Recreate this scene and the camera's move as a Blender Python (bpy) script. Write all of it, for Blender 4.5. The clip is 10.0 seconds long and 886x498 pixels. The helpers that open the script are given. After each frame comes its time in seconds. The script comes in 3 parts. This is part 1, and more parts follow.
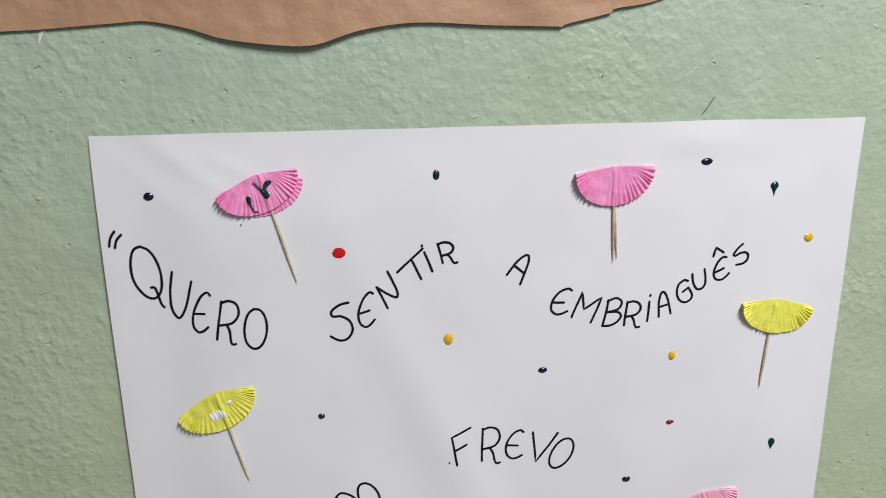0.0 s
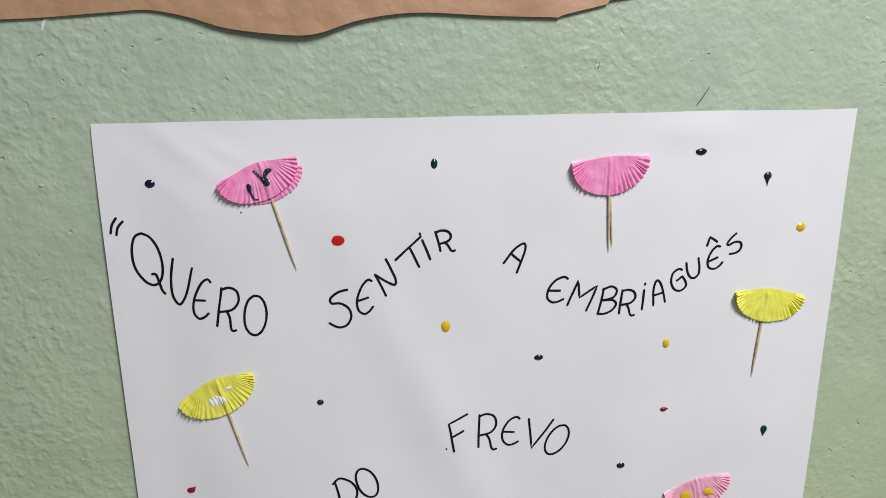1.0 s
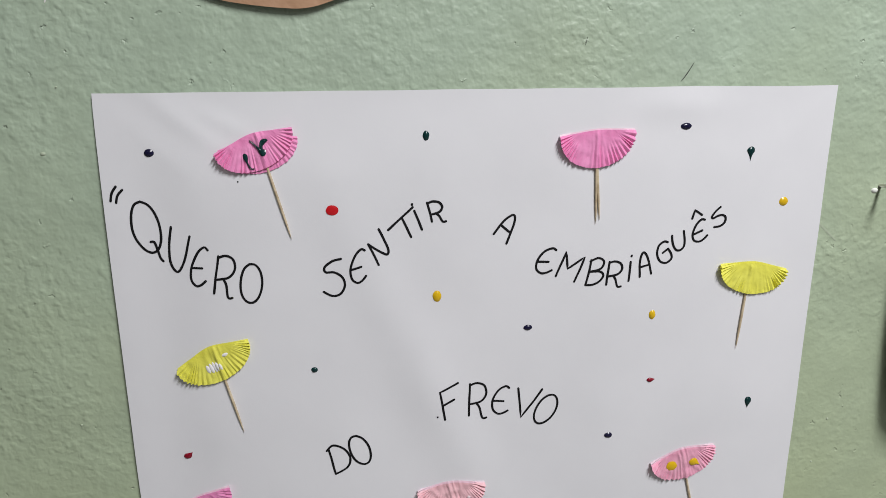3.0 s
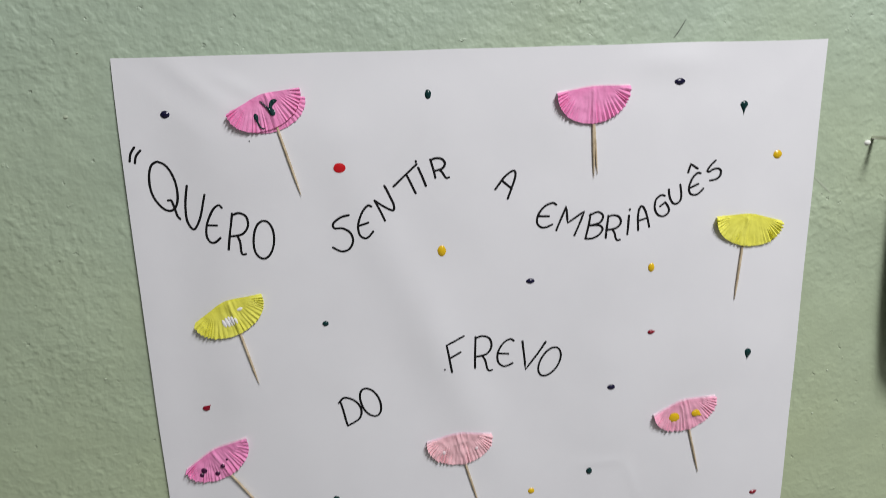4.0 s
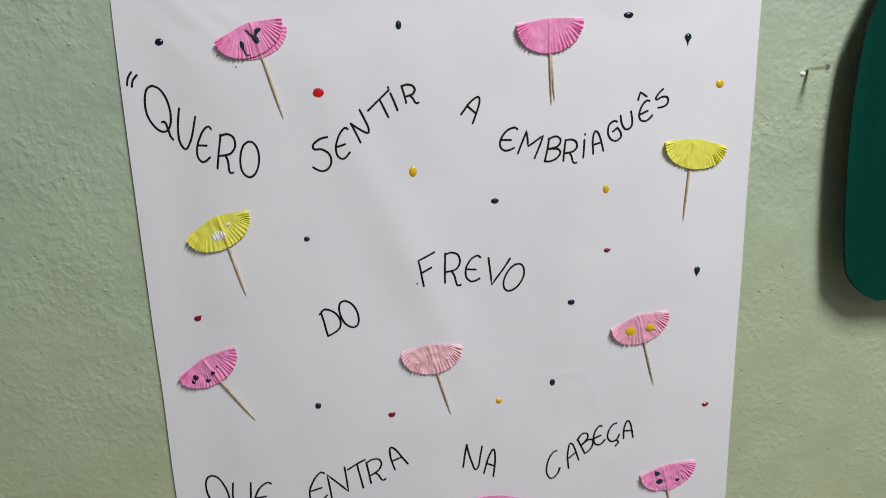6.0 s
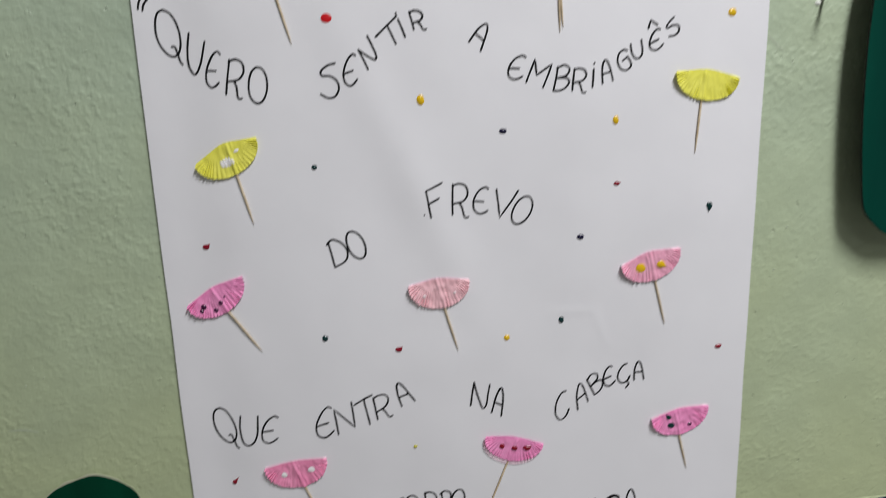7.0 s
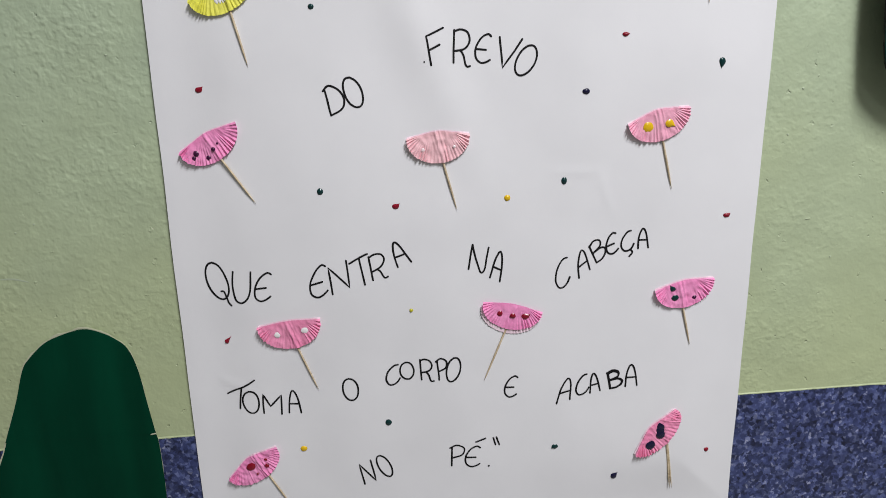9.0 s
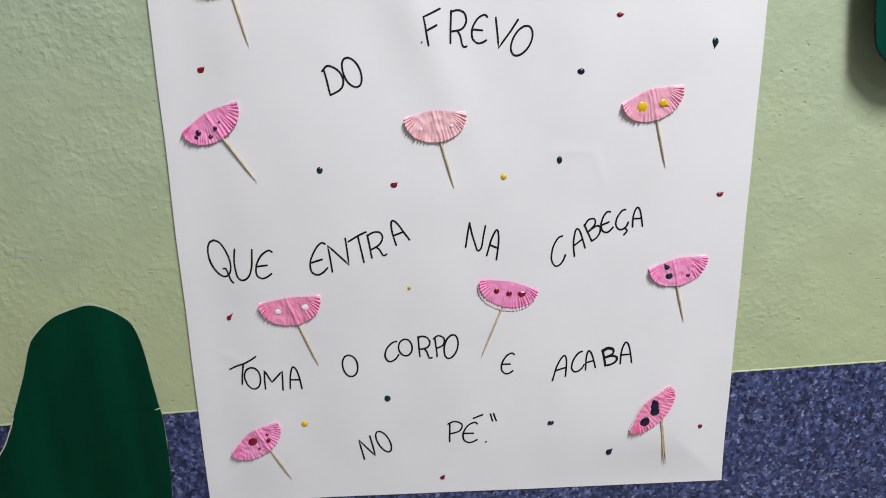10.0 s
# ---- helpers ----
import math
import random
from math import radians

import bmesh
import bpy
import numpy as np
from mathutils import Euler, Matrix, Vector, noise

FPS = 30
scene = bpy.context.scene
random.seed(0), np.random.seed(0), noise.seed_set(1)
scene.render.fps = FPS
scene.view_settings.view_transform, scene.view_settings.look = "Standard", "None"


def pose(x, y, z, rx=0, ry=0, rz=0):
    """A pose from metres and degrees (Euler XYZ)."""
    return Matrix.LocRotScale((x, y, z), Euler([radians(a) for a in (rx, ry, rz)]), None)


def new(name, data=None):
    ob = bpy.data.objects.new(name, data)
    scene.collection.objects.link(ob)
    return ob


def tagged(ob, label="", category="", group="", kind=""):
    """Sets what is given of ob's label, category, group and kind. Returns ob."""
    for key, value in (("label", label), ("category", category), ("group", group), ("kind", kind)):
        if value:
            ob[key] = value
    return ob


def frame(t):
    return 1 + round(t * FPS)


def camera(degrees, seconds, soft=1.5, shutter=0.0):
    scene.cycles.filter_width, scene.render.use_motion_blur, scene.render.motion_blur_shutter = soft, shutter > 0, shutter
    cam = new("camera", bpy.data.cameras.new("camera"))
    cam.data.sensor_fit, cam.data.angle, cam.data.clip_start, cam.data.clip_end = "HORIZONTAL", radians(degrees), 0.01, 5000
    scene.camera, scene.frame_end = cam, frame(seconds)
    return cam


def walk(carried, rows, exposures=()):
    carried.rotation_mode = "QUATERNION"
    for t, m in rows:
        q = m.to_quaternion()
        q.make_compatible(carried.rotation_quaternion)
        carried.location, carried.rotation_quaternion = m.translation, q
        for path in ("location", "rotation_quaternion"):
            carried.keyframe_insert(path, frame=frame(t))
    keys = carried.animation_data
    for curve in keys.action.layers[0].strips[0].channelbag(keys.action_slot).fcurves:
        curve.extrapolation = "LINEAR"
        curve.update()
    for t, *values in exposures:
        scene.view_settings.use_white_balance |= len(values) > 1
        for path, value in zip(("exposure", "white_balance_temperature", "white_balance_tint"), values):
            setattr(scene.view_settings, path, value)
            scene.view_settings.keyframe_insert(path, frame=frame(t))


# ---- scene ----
cam = camera(65.0, 10.0, soft=0.65, shutter=0.55)
ROWS = [
    (0.0, -0.0862, -0.4412, 1.5873, 75.24, 3.07, -6.63),
    (0.5, -0.0935, -0.4417, 1.5853, 75.07, 3.09, -6.43),
    (1.0, -0.0881, -0.4483, 1.5830, 75.00, 2.84, -6.87),
    (1.5, -0.0874, -0.4520, 1.5792, 75.37, 3.17, -6.91),
    (2.0, -0.0867, -0.4568, 1.5750, 75.20, 3.21, -6.81),
    (2.5, -0.0849, -0.4622, 1.5682, 75.06, 2.90, -7.12),
    (2.7, -0.0864, -0.4636, 1.5681, 74.99, 2.72, -7.13),
    (3.8, -0.0858, -0.4847, 1.5437, 75.71, 2.90, -6.44),
    (4.0, -0.0831, -0.4939, 1.5363, 75.51, 3.88, -5.98),
    (4.5, -0.0758, -0.5145, 1.5117, 75.34, 4.24, -5.67),
    (5.0, -0.0719, -0.5314, 1.4917, 75.72, 4.53, -5.72),
    (5.2, -0.0710, -0.5391, 1.4922, 76.00, 4.35, -5.38),
    (6.3, -0.0726, -0.5665, 1.4697, 75.99, 3.91, -6.46),
    (6.5, -0.0701, -0.5715, 1.4596, 76.34, 3.16, -5.54),
    (6.8, -0.0704, -0.5683, 1.4406, 76.18, 3.12, -5.35),
    (6.9, -0.0690, -0.5672, 1.4336, 76.16, 3.37, -5.44),
    (7.0, -0.0656, -0.5710, 1.4181, 76.72, 4.15, -4.35),
    (7.1, -0.0722, -0.5660, 1.4096, 76.46, 4.22, -4.21),
    (7.2, -0.0745, -0.5629, 1.4041, 76.19, 4.13, -4.31),
    (7.5, -0.0768, -0.5612, 1.3891, 76.01, 4.00, -5.15),
    (8.0, -0.0636, -0.5625, 1.3572, 75.61, 3.98, -4.38),
    (8.5, -0.0614, -0.5652, 1.3290, 75.35, 3.64, -3.48),
    (9.0, -0.0603, -0.5785, 1.3136, 74.96, 3.17, -2.97),
    (9.5, -0.0579, -0.5858, 1.3107, 74.67, 3.36, -3.62),
    (10.0, -0.0557, -0.5935, 1.3011, 74.66, 3.24, -2.61),
]
EXPOSURES = [(0.0, -0.03), (1.0, -0.02), (1.5, -0.14), (2.0, -0.15), (2.5, -0.16), (5.0, -0.16), (7.0, -0.18), (7.5, -0.10), (8.0, -0.04), (8.5, 0.05), (9.0, 0.08), (10.0, 0.21)]
walk(cam, [(t, pose(*row)) for t, *row in ROWS], EXPOSURES)

# ---- light: a closed room with a ceiling lamp up and out from the wall, plus an added fill ----
world = bpy.data.worlds.new("world")
scene.world = world
world.use_nodes = True
world.node_tree.nodes["Background"].inputs[0].default_value = (0.9, 0.95, 1.0, 1)
world.node_tree.nodes["Background"].inputs[1].default_value = 0.02


def lamp(name, x, y, z, sx, sy, watts, colour):
    data = bpy.data.lights.new(name, "AREA")
    data.shape, data.size, data.size_y, data.energy, data.color = "RECTANGLE", sx, sy, watts, colour
    ob = new(name, data)
    ob.matrix_world = pose(x, y, z)
    return ob


lamp("ceiling_or_fill_lamp", 0.62, -1.26, 2.74, 0.26, 0.85, 57.0, (0.982, 0.970, 0.995))
# added fill farther back to lighten the shadows; no known fixture there
lamp("ceiling_or_fill_lamp", 0.65, -3.4, 2.74, 0.12, 1.2, 14.0, (0.982, 0.970, 0.995))


# ---- materials ----
def material(name, colour, rough=0.6, metal=0.0):
    m = bpy.data.materials.new(name)
    m.use_nodes = True
    b = m.node_tree.nodes["Principled BSDF"]
    b.inputs["Base Color"].default_value = (*colour, 1)
    b.inputs["Roughness"].default_value = rough
    b.inputs["Metallic"].default_value = metal
    return m


def node(m, kind, **values):
    n = m.node_tree.nodes.new(kind)
    for key, value in values.items():
        n.inputs[key].default_value = value
    return n


def wire(m, a, out, b, into):
    m.node_tree.links.new(a.outputs[out], b.inputs[into])


def shader(m):
    return m.node_tree.nodes["Principled BSDF"]


def ramp(m, stops):
    r = m.node_tree.nodes.new("ShaderNodeValToRGB")
    while len(r.color_ramp.elements) < len(stops):
        r.color_ramp.elements.new(0.5)
    for e, (at, c) in zip(r.color_ramp.elements, stops):
        e.position, e.color = at, (*c, 1)
    return r


def mottled(m, low, high, scale, detail=4.0, coords="Object", lo=0.3, hi=0.7):
    """Two-tone noise colour over the surface."""
    tc = m.node_tree.nodes.new("ShaderNodeTexCoord")
    n = node(m, "ShaderNodeTexNoise", Scale=scale, Detail=detail)
    r = ramp(m, [(lo, low), (hi, high)])
    wire(m, tc, coords, n, "Vector")
    wire(m, n, "Fac", r, "Fac")
    wire(m, r, "Color", shader(m), "Base Color")
    return tc


def bumped(m, tc, layers, coords="Object"):
    """Fine relief: layers of (scale, detail, metres, low, high)."""
    last = None
    for scale, detail, metres, low, high in layers:
        n = node(m, "ShaderNodeTexNoise", Scale=scale, Detail=detail)
        wire(m, tc, coords, n, "Vector")
        r = ramp(m, [(low, (0, 0, 0)), (high, (1, 1, 1))])
        wire(m, n, "Fac", r, "Fac")
        b = node(m, "ShaderNodeBump", Strength=1.0, Distance=metres)
        wire(m, r, "Color", b, "Height")
        if last:
            wire(m, last, "Normal", b, "Normal")
        last = b
    wire(m, last, "Normal", shader(m), "Normal")


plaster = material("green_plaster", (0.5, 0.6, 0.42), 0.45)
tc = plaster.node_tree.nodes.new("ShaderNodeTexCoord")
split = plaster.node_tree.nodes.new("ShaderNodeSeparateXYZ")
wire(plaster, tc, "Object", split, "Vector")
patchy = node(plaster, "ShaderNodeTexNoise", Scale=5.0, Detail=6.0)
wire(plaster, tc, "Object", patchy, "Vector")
# base colour runs from yellow-green low down to mint higher up, broken by noise
ragged_height = plaster.node_tree.nodes.new("ShaderNodeMath")
ragged_height.operation = "MULTIPLY_ADD"
ragged_height.inputs[1].default_value = 0.5
wire(plaster, patchy, "Fac", ragged_height, 0)
wire(plaster, split, "Z", ragged_height, 2)
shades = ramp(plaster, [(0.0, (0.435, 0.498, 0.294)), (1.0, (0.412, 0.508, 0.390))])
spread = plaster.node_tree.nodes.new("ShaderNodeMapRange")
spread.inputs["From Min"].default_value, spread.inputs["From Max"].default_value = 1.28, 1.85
wire(plaster, ragged_height, "Value", spread, "Value")
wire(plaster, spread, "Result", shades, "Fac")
blotch = node(plaster, "ShaderNodeTexNoise", Scale=22.0, Detail=8.0)
wire(plaster, tc, "Object", blotch, "Vector")
tone = ramp(plaster, [(0.3, (0.93, 0.93, 0.93)), (0.7, (1.06, 1.06, 1.06))])
wire(plaster, blotch, "Fac", tone, "Fac")
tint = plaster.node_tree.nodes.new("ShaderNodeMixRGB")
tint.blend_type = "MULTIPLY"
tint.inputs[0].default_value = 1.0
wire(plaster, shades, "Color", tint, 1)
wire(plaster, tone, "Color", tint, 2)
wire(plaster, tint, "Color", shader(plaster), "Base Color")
# relief: slow trowel waves, crisp roller stipple that comes and goes, scattered pinholes and nibs, fine grain
def relief_layer(m, last, height, metres):
    b = node(m, "ShaderNodeBump", Strength=1.0, Distance=metres)
    wire(m, height[0], height[1], b, "Height")
    if last:
        wire(m, last, "Normal", b, "Normal")
    return b


def noise_step(m, tc, scale, detail, low, high, coords="Object"):
    n = node(m, "ShaderNodeTexNoise", Scale=scale, Detail=detail)
    wire(m, tc, coords, n, "Vector")
    r = ramp(m, [(low, (0, 0, 0)), (high, (1, 1, 1))])
    wire(m, n, "Fac", r, "Fac")
    return r


def times(m, a, b):
    k = m.node_tree.nodes.new("ShaderNodeMath")
    k.operation = "MULTIPLY"
    wire(m, a, "Color", k, 0)
    wire(m, b, "Color", k, 1)
    return k


def cell_spots(m, tc, scale, keep, size):
    """Small uneven spots in a share of the cells of a grid."""
    w = node(m, "ShaderNodeTexNoise", Scale=260.0, Detail=2.0)
    wire(m, tc, "Object", w, "Vector")
    bent = m.node_tree.nodes.new("ShaderNodeVectorMath")
    bent.operation = "MULTIPLY_ADD"
    bent.inputs[1].default_value = (0.008, 0.008, 0.008)
    wire(m, w, "Color", bent, 0)
    wire(m, tc, "Object", bent, 2)
    v = node(m, "ShaderNodeTexVoronoi", Scale=scale)
    wire(m, bent, "Vector", v, "Vector")
    spot = ramp(m, [(size * 0.2, (1, 1, 1)), (size, (0, 0, 0))])
    wire(m, v, "Distance", spot, "Fac")
    some = ramp(m, [(keep, (1, 1, 1)), (keep + 0.02, (0, 0, 0))])
    wire(m, v, "Color", some, "Fac")
    return times(m, spot, some)


step = relief_layer(plaster, None, (noise_step(plaster, tc, 14, 2, 0.2, 0.8), "Color"), 0.0012)
where = noise_step(plaster, tc, 11, 3, 0.36, 0.62)
step = relief_layer(plaster, step, (times(plaster, noise_step(plaster, tc, 170, 1.5, 0.44, 0.74), where), "Value"), 0.00048)
rough_above = plaster.node_tree.nodes.new("ShaderNodeMapRange")
for key, value in (("From Min", 1.4), ("From Max", 1.78), ("To Min", 0.3), ("To Max", 1.0)):
    rough_above.inputs[key].default_value = value
wire(plaster, ragged_height, "Value", rough_above, "Value")
rolled = plaster.node_tree.nodes.new("ShaderNodeMath")
rolled.operation = "MULTIPLY"
wire(plaster, noise_step(plaster, tc, 105, 2.0, 0.34, 0.72), "Color", rolled, 0)
wire(plaster, rough_above, "Result", rolled, 1)
step = relief_layer(plaster, step, (rolled, "Value"), 0.00042)
step = relief_layer(plaster, step, (cell_spots(plaster, tc, 85, 0.40, 0.14), "Value"), -0.00055)
step = relief_layer(plaster, step, (cell_spots(plaster, tc, 60, 0.33, 0.11), "Value"), 0.0004)
step = relief_layer(plaster, step, (noise_step(plaster, tc, 420, 2, 0.3, 0.7), "Color"), 0.00006)
wire(plaster, step, "Normal", shader(plaster), "Normal")

laminate = material("blue_speckled_laminate", (0.06, 0.08, 0.25), 0.35)
tc = laminate.node_tree.nodes.new("ShaderNodeTexCoord")
warp = node(laminate, "ShaderNodeTexNoise", Scale=240.0, Detail=3.0)
wire(laminate, tc, "Object", warp, "Vector")
mixv = laminate.node_tree.nodes.new("ShaderNodeVectorMath")
mixv.operation = "MULTIPLY_ADD"
mixv.inputs[1].default_value = (0.0075, 0.0075, 0.0075)
wire(laminate, warp, "Color", mixv, 0)
wire(laminate, tc, "Object", mixv, 2)
cells = node(laminate, "ShaderNodeTexVoronoi", Scale=320.0)
cells.feature = "SMOOTH_F1"
cells.inputs["Smoothness"].default_value = 0.3
wire(laminate, mixv, "Vector", cells, "Vector")
chips = ramp(laminate, [(0.08, (0.008, 0.011, 0.036)), (0.32, (0.026, 0.037, 0.108)), (0.55, (0.046, 0.063, 0.168)), (0.74, (0.092, 0.118, 0.25)), (0.95, (0.25, 0.275, 0.39))])
wire(laminate, cells, "Color", chips, "Fac")
cells2 = node(laminate, "ShaderNodeTexVoronoi", Scale=185.0)
wire(laminate, mixv, "Vector", cells2, "Vector")
chips2 = ramp(laminate, [(0.2, (0.5, 0.5, 0.54)), (0.85, (1.45, 1.4, 1.4))])
wire(laminate, cells2, "Color", chips2, "Fac")
mul = laminate.node_tree.nodes.new("ShaderNodeMixRGB")
mul.blend_type = "MULTIPLY"
mul.inputs[0].default_value = 1.0
wire(laminate, chips, "Color", mul, 1)
wire(laminate, chips2, "Color", mul, 2)
wire(laminate, mul, "Color", shader(laminate), "Base Color")

paper = material("white_card", (0.8, 0.79, 0.81), 0.5)
tc = mottled(paper, (0.765, 0.767, 0.790), (0.80, 0.802, 0.825), 14.0, 6.0)
bumped(paper, tc, [(900, 2, 0.00001, 0.3, 0.7)])

ink = material("black_marker_ink", (0.004, 0.004, 0.005), 0.6)
shader(ink).inputs["Specular IOR Level"].default_value = 0.25
kraft = material("brown_kraft_paper", (0.4, 0.24, 0.13), 0.6)
tc = mottled(kraft, (0.41, 0.235, 0.135), (0.475, 0.285, 0.168), 25.0, 8.0)
bumped(kraft, tc, [(11, 3, 0.006, 0.2, 0.8), (45, 3, 0.0009, 0.2, 0.8), (200, 3, 0.00015, 0.3, 0.7)])
board = material("green_painted_board", (0.0, 0.07, 0.04), 0.5)
shader(board).inputs["Specular IOR Level"].default_value = 0.08
def brushed(m, low, high, scale, stretch, layers):
    """Paint laid on in upright strokes."""
    t = m.node_tree.nodes.new("ShaderNodeTexCoord")
    flat = m.node_tree.nodes.new("ShaderNodeMapping")
    flat.inputs["Scale"].default_value = (1.0, 1.0, stretch)
    wire(m, t, "Object", flat, "Vector")
    n = node(m, "ShaderNodeTexNoise", Scale=scale, Detail=5.0)
    wire(m, flat, "Vector", n, "Vector")
    r = ramp(m, [(0.28, low), (0.72, high)])
    wire(m, n, "Fac", r, "Fac")
    wire(m, r, "Color", shader(m), "Base Color")
    bumped(m, flat, layers, "Vector")


brushed(board, (0.0002, 0.027, 0.0135), (0.0004, 0.049, 0.024), 26.0, 0.14, [(10, 2, 0.003, 0.2, 0.8), (160, 3, 0.0001, 0.3, 0.7)])
teal_board = material("teal_green_painted_board", (0.0, 0.06, 0.04), 0.45)
shader(teal_board).inputs["Specular IOR Level"].default_value = 0.1
brushed(teal_board, (0.0003, 0.034, 0.024), (0.0006, 0.056, 0.036), 20.0, 0.2, [(18, 2, 0.001, 0.2, 0.8), (300, 3, 0.0001, 0.3, 0.7)])
raw_edge = material("pale_cut_edge", (0.48, 0.50, 0.36), 0.8)
dark_edge = material("dark_corrugated_edge", (0.02, 0.022, 0.018), 0.9)
tc = mottled(dark_edge, (0.003, 0.004, 0.003), (0.045, 0.04, 0.028), 330.0, 2.0, lo=0.5, hi=0.66)
bumped(dark_edge, tc, [(420, 2, 0.0008, 0.35, 0.65)])
wood = material("toothpick_wood", (0.5, 0.36, 0.2), 0.6)
tc = mottled(wood, (0.45, 0.35, 0.22), (0.66, 0.55, 0.38), 260.0, 3.0)
steel = material("nail_steel", (0.62, 0.60, 0.56), 0.35, 1.0)
glue = material("dried_glue", (0.75, 0.75, 0.72), 0.25)
pencil = material("dark_scratch", (0.05, 0.05, 0.045), 0.8)
coat_ridge = material("painted_ridge", (0.41, 0.475, 0.35), 0.6)
chip = material("bare_plaster_chip", (0.78, 0.80, 0.74), 0.8)
cream = material("cream_wall_paint", (0.34, 0.34, 0.33), 0.7)
floor_tile = material("grey_floor", (0.3, 0.29, 0.27), 0.5)
mottled(floor_tile, (0.26, 0.25, 0.23), (0.34, 0.33, 0.31), 6.0)
ceiling_paint = material("white_ceiling_paint", (0.78, 0.78, 0.76), 0.8)
PAINT = {
    "navy": material("navy_paint", (0.008, 0.007, 0.034), 0.22),
    "teal": material("dark_teal_paint", (0.003, 0.031, 0.031), 0.2),
    "red": material("red_paint", (0.23, 0.004, 0.018), 0.25),
    "scarlet": material("scarlet_paint", (0.58, 0.010, 0.016), 0.3),
    "yellow": material("yellow_paint", (0.72, 0.46, 0.012), 0.25),
    "milky": material("thin_white_paint", (0.88, 0.72, 0.75), 0.3),
    "olive": material("greenish_yellow_paint", (0.50, 0.46, 0.03), 0.3),
    "white": material("white_paint", (0.88, 0.87, 0.87), 0.35),
    "purple": material("dark_purple_paint", (0.05, 0.006, 0.04), 0.2),
    "black": ink,
}


def liner(name, low, high):
    """Crimped baking-cup paper."""
    m = material(name, high, 0.65)
    t = mottled(m, low, high, 40.0, 3.0)
    bumped(m, t, [(160, 3, 0.0002, 0.3, 0.7), (500, 3, 0.00008, 0.3, 0.7)])
    thin = node(m, "ShaderNodeBsdfTranslucent", Color=(*high, 1))
    both = node(m, "ShaderNodeMixShader", Fac=0.08)
    out = [n for n in m.node_tree.nodes if n.type == "OUTPUT_MATERIAL"][0]
    m.node_tree.links.new(shader(m).outputs[0], both.inputs[1])
    m.node_tree.links.new(thin.outputs[0], both.inputs[2])
    m.node_tree.links.new(both.outputs[0], out.inputs[0])
    return m


PINK = liner("pink_liner_paper", (0.86, 0.23, 0.50), (0.93, 0.36, 0.63))
ROSE = liner("rose_liner_paper", (0.85, 0.23, 0.43), (0.92, 0.35, 0.54))
PALE = liner("pale_pink_liner_paper", (0.88, 0.51, 0.56), (0.92, 0.57, 0.61))
LINING = liner("pinkish_white_liner_inside", (0.88, 0.66, 0.76), (0.93, 0.76, 0.83))
BLUSH = liner("light_pink_liner_paper", (0.87, 0.37, 0.52), (0.91, 0.47, 0.60))
LEMON = liner("yellow_liner_paper", (0.78, 0.75, 0.08), (0.88, 0.86, 0.14))


# ---- mesh helpers ----
def mesh(name, verts, faces, mat, smooth=True):
    d = bpy.data.meshes.new(name)
    d.from_pydata([tuple(v) for v in verts], [], faces)
    d.materials.append(mat)
    bm = bmesh.new()
    bm.from_mesh(d)
    bmesh.ops.recalc_face_normals(bm, faces=bm.faces)
    bm.to_mesh(d)
    bm.free()
    for p in d.polygons:
        p.use_smooth = smooth
    return d


def part(name, data, parent, label="", at=None):
    ob = new(name, data)
    ob.parent = parent
    if at is not None:
        ob.matrix_basis = at
    return tagged(ob, label) if label else ob


def empty(name, m, label, category, group="", kind=""):
    ob = new(name)
    ob.empty_display_size = 0.02
    ob.matrix_basis = m
    return tagged(ob, label, category, group, kind)


def box(name, x0, x1, y0, y1, z0, z1, mat, bevel=0.0):
    bm = bmesh.new()
    bmesh.ops.create_cube(bm, size=1.0)
    for v in bm.verts:
        v.co = ((x0, x1)[v.co.x > 0], (y0, y1)[v.co.y > 0], (z0, z1)[v.co.z > 0])
    if bevel:
        bmesh.ops.bevel(bm, geom=bm.edges[:], offset=bevel, segments=2, affect="EDGES")
    d = bpy.data.meshes.new(name)
    bm.to_mesh(d)
    bm.free()
    d.materials.append(mat)
    return d


def curve_through(points, steps=8, closed=False):
    """Catmull-Rom curve through control points."""
    p = [Vector(q) for q in points]
    n = len(p)
    out = []
    for i in range(n if closed else n - 1):
        if closed:
            a, b, c, d = p[i - 1], p[i], p[(i + 1) % n], p[(i + 2) % n]
        else:
            a, b, c, d = p[max(i - 1, 0)], p[i], p[i + 1], p[min(i + 2, n - 1)]
        for k in range(steps):
            t = k / steps
            out.append(0.5 * (2 * b + (c - a) * t + (2 * a - 5 * b + 4 * c - d) * t * t + (3 * b - a - 3 * c + d) * t ** 3))
    if not closed:
        out.append(p[-1])
    return out


